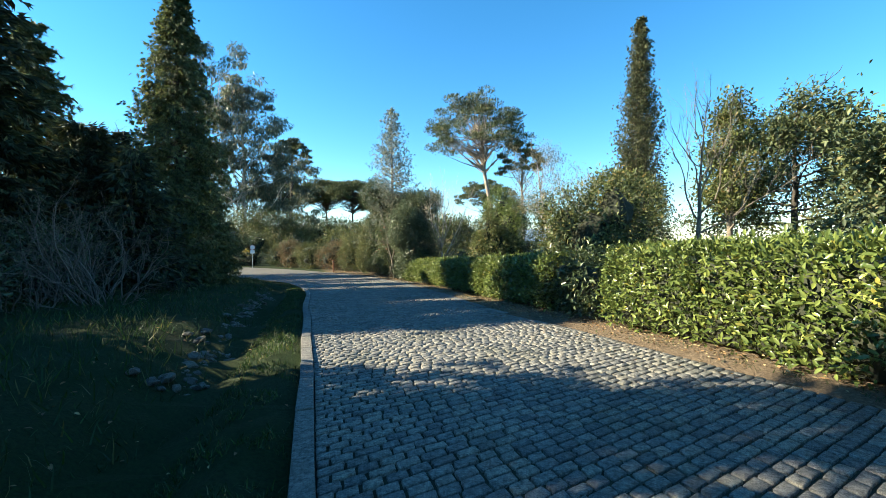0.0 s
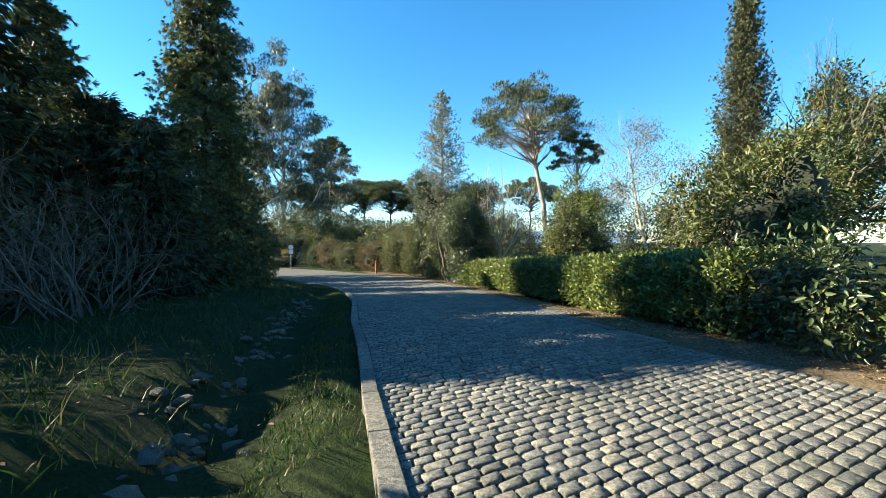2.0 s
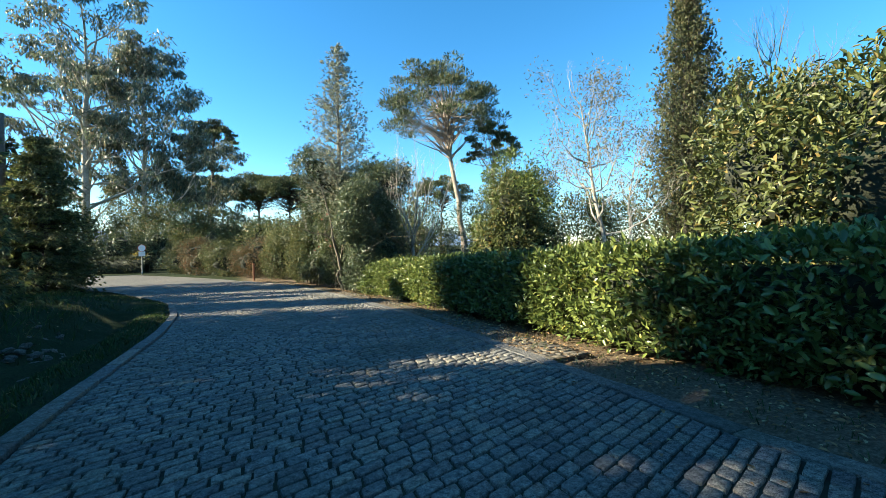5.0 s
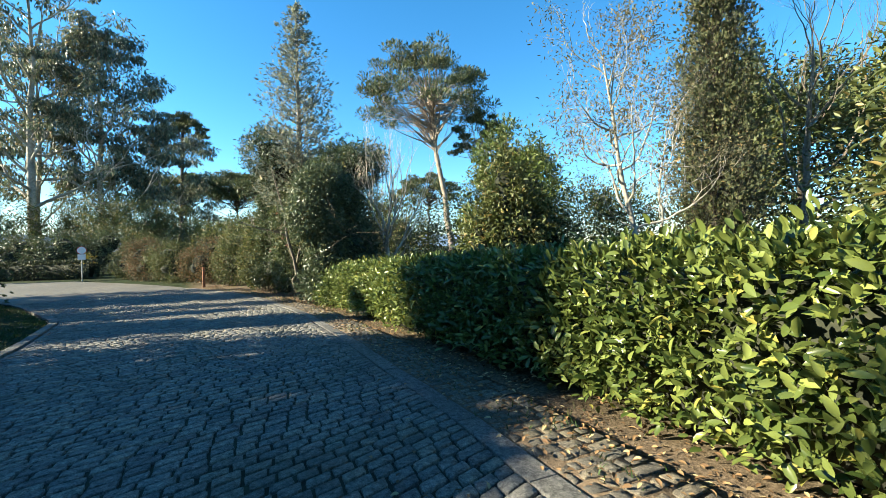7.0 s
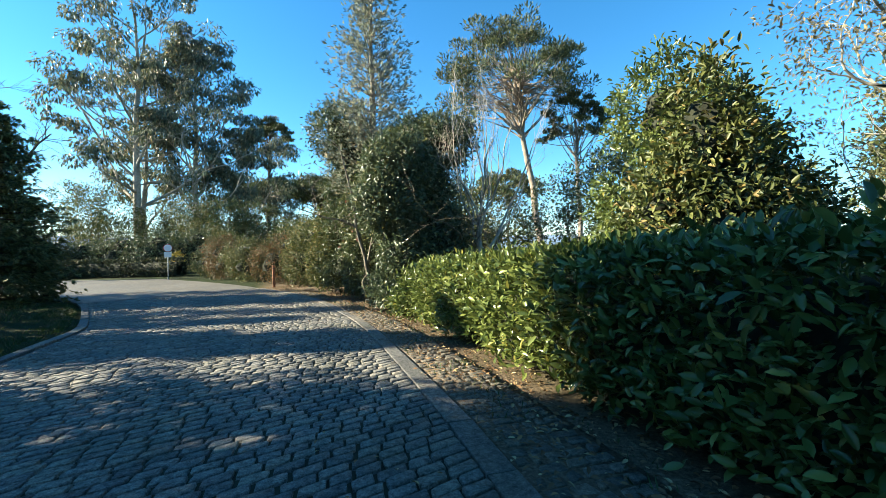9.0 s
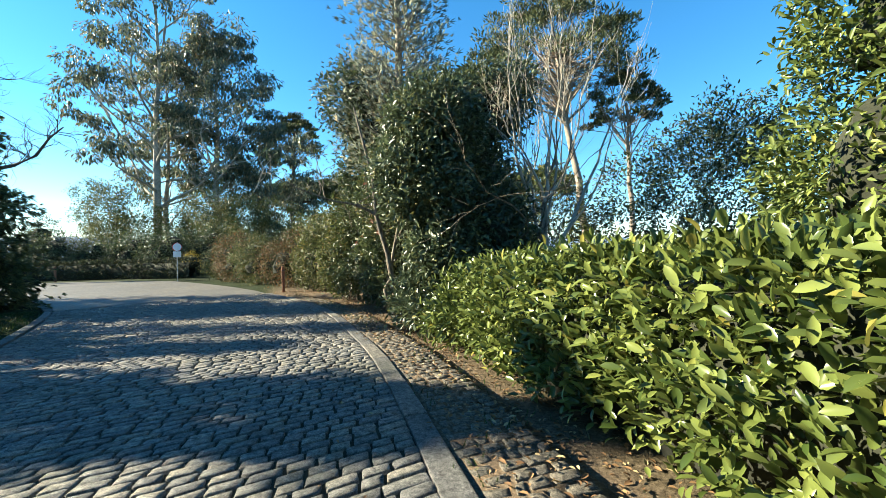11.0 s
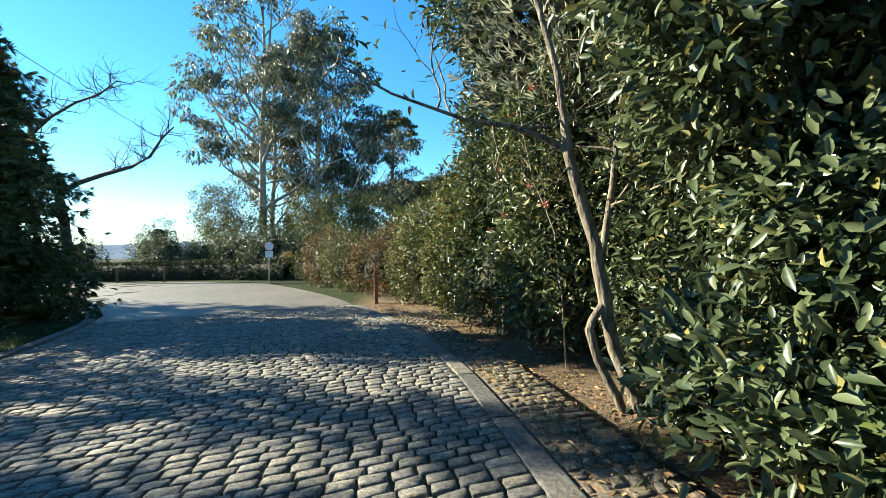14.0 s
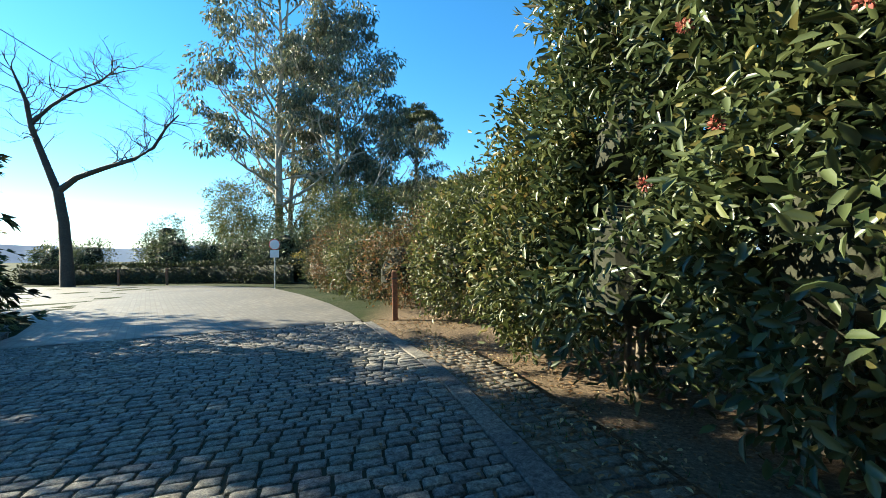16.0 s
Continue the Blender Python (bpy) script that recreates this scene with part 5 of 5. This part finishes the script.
def grass(name, n, y0, y1, d0, d1, h0, h1, label, seed, line=LEFT, sign=-1, patch=0.0, mat=None):
    rs = np.random.RandomState(seed)
    ln = line[(line[:, 1] > y0) & (line[:, 1] < y1)]
    i = rs.randint(1, len(ln) - 1, n)
    d = d0 + (d1 - d0) * rs.uniform(0, 1, n)
    t = unit(ln[i + 1] - ln[i - 1])
    p = ln[i] + np.c_[t[:, 1], -t[:, 0]] * (sign * d)[:, None] + rs.normal(size=(n, 2)) * 0.06
    keep = np.array([noise.noise((a * 1.6, b * 1.6, seed)) > patch - 0.25 for a, b in p])
    p = p[keep]
    n = len(p)
    P = np.c_[p, ground_height(p[:, 0], p[:, 1]) - 0.015]
    A = unit(np.c_[rs.normal(size=(n, 2)) * 0.45, np.ones(n)])
    h = h0 + (h1 - h0) * rs.uniform(0, 1, n) ** 1.6
    ob = piece(name, scatter(name, BLADE, P, A, rand_dirs(rs, n), h, 0.008 + 0.03 * h, mat or M_GRASS))
    return tagged(ob, label, "grass", kind="stuff")


grass("grass", 26000, -3, 31, 0.25, 1.15, 0.03, 0.10, "short trodden grass along the kerb", 301)
grass("grass", 32000, -2, 30, 1.3, 9.0, 0.06, 0.26, "long rough grass on the shaded bank", 302)
grass("grass", 5000, 2, 34, 0.25, 1.2, 0.03, 0.09, "thin grass at the foot of the hedge", 303, RIGHT, 1, 0.25)


def litter(n, line, sign, y0, y1, d0, d1, seed, label):
    rs = np.random.RandomState(seed)
    ln = line[(line[:, 1] > y0) & (line[:, 1] < y1)]
    i = rs.randint(1, len(ln) - 1, n)
    d = d0 + (d1 - d0) * rs.beta(2, 2, n)
    t = unit(ln[i + 1] - ln[i - 1])
    p = ln[i] + np.c_[t[:, 1], -t[:, 0]] * (sign * d)[:, None]
    P = np.c_[p, ground_height(p[:, 0], p[:, 1]) + 0.018]
    a = rs.uniform(0, 6.28, n)
    A = np.c_[np.cos(a), np.sin(a), rs.normal(size=n) * 0.18]
    N = unit(np.c_[rs.normal(size=(n, 2)) * 0.35, np.ones(n)])
    ln2 = rs.uniform(0.02, 0.065, n)
    ob = piece("fallen_leaves", scatter("fallen_leaves", LEAF4, P, A, N, ln2, ln2 * 0.5, M_LITTER))
    return tagged(ob, label, "leaf litter", kind="stuff")


litter(9500, RIGHT, 1, -3, 35, 0.1, 1.7, 311, "dry brown fallen leaves on the earth verge")
litter(900, LEFT, -1, -3, 30, 0.2, 3.0, 312, "dry brown fallen leaves in the grass")
litter(260, RIGHT, -1, 4, 34, 0.0, 1.0, 313, "dry leaves blown onto the setts")

rock_rnd = random.Random(5)
rock_meshes = []
for i in range(7):
    bm = bmesh.new()
    bmesh.ops.create_icosphere(bm, subdivisions=2, radius=0.5)
    for q in bm.verts:
        q.co *= 1 + 0.5 * noise.noise(q.co * 2.3 + Vector((i * 5, 0, 0))) + 0.15 * noise.noise(q.co * 6 + Vector((i * 5, 3, 0)))
        q.co.z *= 0.6
    me = bpy.data.meshes.new("stone")
    bm.to_mesh(me)
    bm.free()
    me.materials.append(M_RUBBLE)
    rock_meshes.append(me)
lr = LEFT[(LEFT[:, 1] > 5) & (LEFT[:, 1] < 18)]
for i in range(300):
    p = lr[rock_rnd.randrange(1, len(lr) - 1)]
    d = rock_rnd.gauss(1.5, 0.17)
    x, y = float(p[0] - d * 0.94), float(p[1] - d * 0.3)
    s = rock_rnd.uniform(0.05, 0.22) * (0.7 + 0.3 * rock_rnd.random())
    ob = new("rubble_stone", rock_meshes[i % 7])
    ob.matrix_basis = Matrix.LocRotScale((x, y, float(ground_height(np.array(x), np.array(y))) + 0.02 * s), Euler((rock_rnd.uniform(-0.3, 0.3), rock_rnd.uniform(-0.3, 0.3), rock_rnd.uniform(0, 6.28))), (s * 1.2, s, s))
    tagged(ob, "rough pale field stone lying in the ditch", "stone", "rubble stones in the ditch")


# ---- kerb and edging stones ----
def edging(name, line, inner, outer, top, y0, y1, length, label, seed, child):
    """A row of long stones along a line, each an object of its own."""
    rnd = random.Random(seed)
    base = tagged(new(name), label, "kerb", kind="structure")
    ln = line[(line[:, 1] > y0) & (line[:, 1] < y1)]
    i, step = 0, 0.1
    while i < len(ln) - 4:
        k = min(len(ln) - 1, i + int(length * rnd.uniform(0.8, 1.2) / step))
        a, b = ln[i], ln[k]
        t = (b - a) / max(1e-6, np.hypot(*(b - a)))
        nrm = np.array([t[1], -t[0]])
        a2, b2 = a + t * 0.004, b - t * 0.004
        bm = bmesh.new()
        vs = []
        up = top + rnd.uniform(-0.008, 0.008)
        for z in (-0.2, up):
            for q, off in ((a2, inner), (a2, outer), (b2, outer), (b2, inner)):
                x, y = q + nrm * (off + rnd.uniform(-0.006, 0.006))
                vs.append(bm.verts.new((x, y, g1(x, y) + z)))
        for f in ((3, 2, 1, 0), (4, 5, 6, 7), (0, 1, 5, 4), (1, 2, 6, 5), (2, 3, 7, 6), (3, 0, 4, 7)):
            bm.faces.new([vs[j] for j in f])
        bmesh.ops.recalc_face_normals(bm, faces=bm.faces[:])
        bmesh.ops.bevel(bm, geom=[e for e in bm.edges if all(q.co.z > g1(q.co.x, q.co.y) - 0.05 for q in e.verts)], offset=0.012, segments=2, profile=0.6, affect="EDGES")
        part(child, bm, M_KERB, base)
        i = k
    return base


edging("kerb", LEFT, -0.165, 0.0, 0.045, -8, 40, 1.0, "worn grey granite kerb along the grass", 401, "kerb_stone")
edging("edging", RIGHT, 0.0, 0.18, 0.014, 10.2, 40, 1.1, "flush granite edging line beside the road", 402, "edging_stone")
CORNER = resample([(-14.2, 30.6), (-15.3, 31.5), (-16.6, 32.2), (-18.5, 32.8), (-21.0, 33.5), (-24.0, 34.4), (-29.0, 35.5)], 0.1)
edging("kerb", CORNER, -0.20, 0.0, 0.045, 0, 60, 1.0, "worn grey granite kerb turning into the square", 403, "kerb_stone")


# ---- setts ----
def sett_rows(line_a, line_b, row, seed, wid=(0.145, 0.215), joint=0.013, jitter=0.006, crown=0.02):
    """Corner points of all stones in courses between two lines: (n, 4, 2), and their course numbers."""
    rnd = random.Random(seed)
    la = np.r_[0, np.cumsum(np.hypot(*np.diff((line_a + line_b) / 2, axis=0).T))][-1]
    n = int(la / row)
    t = np.linspace(0, 1, n + 1)
    A, B = along(line_a, t), along(line_b, t)
    quads, course = [], []
    for i in range(n):
        w = float(np.hypot(*(B[i] - A[i])))
        cuts, u = [0.0], 0.0
        while u < w - 0.10:
            u += rnd.uniform(*wid) * (0.6 if not cuts[1:] and i % 2 else 1)
            cuts.append(u if u < w - 0.10 else w)
        for a, b in zip(cuts[:-1], cuts[1:]):
            if b - a < 0.05:
                continue
            ja, jb = (a + joint / 2) / w, (b - joint / 2) / w
            q = []
            for k, k2 in ((ja, 0), (jb, 0), (jb, 1), (ja, 1)):
                p0, p1 = A[i] + (B[i] - A[i]) * k, A[i + 1] + (B[i + 1] - A[i + 1]) * k
                e = joint / 2 / row
                p = p0 + (p1 - p0) * (e if k2 == 0 else 1 - e)
                q.append((p[0] + rnd.uniform(-jitter, jitter), p[1] + rnd.uniform(-jitter, jitter)))
            quads.append(q)
            course.append(i)
    return np.array(quads), np.array(course), A


def sett_verts(q, rs, lift=0.0, bump_h=0.0045, sink=0.045):
    """Worn stones over corner points, their corners knocked off: 25 vertices and 24 faces each."""
    n = len(q)
    nxt = np.roll(q, -1, 1)
    k = rs.uniform(0.03, 0.13, (n, 4, 1))
    k2 = rs.uniform(0.03, 0.13, (n, 4, 1))
    o = np.stack([q + (nxt - q) * k, q + (nxt - q) * (1 - k2)], 2).reshape(n, 8, 2)
    c = q.mean(1, keepdims=True)
    o = c + (o - c) * (1 + rs.normal(size=(n, 8, 1)) * 0.022)
    tilt = rs.normal(size=(n, 1, 2)) * 0.014
    h = (0.004 + lift + rs.uniform(-1, 1, n) * bump_h)[:, None] + ((o - c) * tilt).sum(-1) + rs.normal(size=(n, 8)) * 0.0012
    mid = c + (o - c) * 0.97
    top = c + (o - c) * rs.uniform(0.91, 0.95, (n, 1, 1))
    hub = np.dstack([c, gz(c[..., 0], c[..., 1]) + h.mean(1, keepdims=True) + 0.0022 + rs.normal(size=(n, 1)) * 0.002])
    v = np.concatenate([np.dstack([o, gz(o[..., 0], o[..., 1]) - sink]), np.dstack([mid, gz(mid[..., 0], mid[..., 1]) + h - 0.003]), np.dstack([top, gz(top[..., 0], top[..., 1]) + h + 0.001]), hub], 1)
    f1 = []
    for i in range(8):
        j = (i + 1) % 8
        f1 += [(i, j, 8 + j), (i, 8 + j, 8 + i), (8 + i, 8 + j, 16 + j), (8 + i, 16 + j, 16 + i), (16 + i, 16 + j, 24)]
    f = np.array(f1)[None] + (np.arange(n) * 25)[:, None, None]
    return v, f


quads, course, row_start = sett_rows(LA, RA, 0.116, 7, (0.15, 0.215), 0.019, 0.006)
rs_s = np.random.RandomState(17)
sv, sf = sett_verts(quads, rs_s)
near_rows = (row_start[course, 1] > 7.9) & (row_start[course, 1] < 8.95)
rest = ~near_rows
v = sv[rest].reshape(-1, 3)
f = (np.array(sf[0])[None] + (np.arange(rest.sum()) * 25)[:, None, None]).reshape(-1, 3)
ob = piece("paving", mesh_tris("paving", v, f, M_SETT_FAR), road)
tagged(ob, "courses of grey granite setts", kind="stuff")
for stone in sv[near_rows]:
    c = stone[:8].mean(0)
    me = mesh_tris("sett", stone - c, sf[0], M_SETT)
    piece("sett", me, road, m=Matrix.Translation(c))

# rough stone strip between edging and hedge
EA, EB = offset(RA, 0.21), offset(RA, 0.82)
sel = (RA[:, 1] > 13.5) & (RA[:, 1] < 33)
vb = piece("verge_bed", strip("verge_bed", offset(RA, 0.15)[sel], offset(RA, 0.86)[sel], gz(*RA.T)[sel] - 0.012, gz(*EB.T)[sel] - 0.02, M_GROUND, 0.16))
tagged(vb, "trodden earth and moss between verge stones", "earth", kind="structure")
quads, course, _ = sett_rows(EA[sel], EB[sel], 0.125, 8, (0.08, 0.19), 0.028, 0.016)
sv, sf = sett_verts(quads, np.random.RandomState(18), -0.014, 0.006, 0.06)
mid_y = sv[:, :8, 1].mean(1)
picked = (mid_y > 19.0) & (mid_y < 26.0)
rest = sv[~picked]
ob = piece("rough_stones", mesh_tris("rough_stones", rest.reshape(-1, 3), sf[:len(rest)].reshape(-1, 3), M_VERGE), vb)
tagged(ob, "rough half-buried stones in the earth verge", kind="stuff")
for stone in sv[picked]:
    c = stone[:8].mean(0)
    piece("stone", mesh_tris("stone", stone - c, sf[0], M_VERGE), vb, m=Matrix.Translation(c))

# far hills beyond the trees, with air haze painted in as blue
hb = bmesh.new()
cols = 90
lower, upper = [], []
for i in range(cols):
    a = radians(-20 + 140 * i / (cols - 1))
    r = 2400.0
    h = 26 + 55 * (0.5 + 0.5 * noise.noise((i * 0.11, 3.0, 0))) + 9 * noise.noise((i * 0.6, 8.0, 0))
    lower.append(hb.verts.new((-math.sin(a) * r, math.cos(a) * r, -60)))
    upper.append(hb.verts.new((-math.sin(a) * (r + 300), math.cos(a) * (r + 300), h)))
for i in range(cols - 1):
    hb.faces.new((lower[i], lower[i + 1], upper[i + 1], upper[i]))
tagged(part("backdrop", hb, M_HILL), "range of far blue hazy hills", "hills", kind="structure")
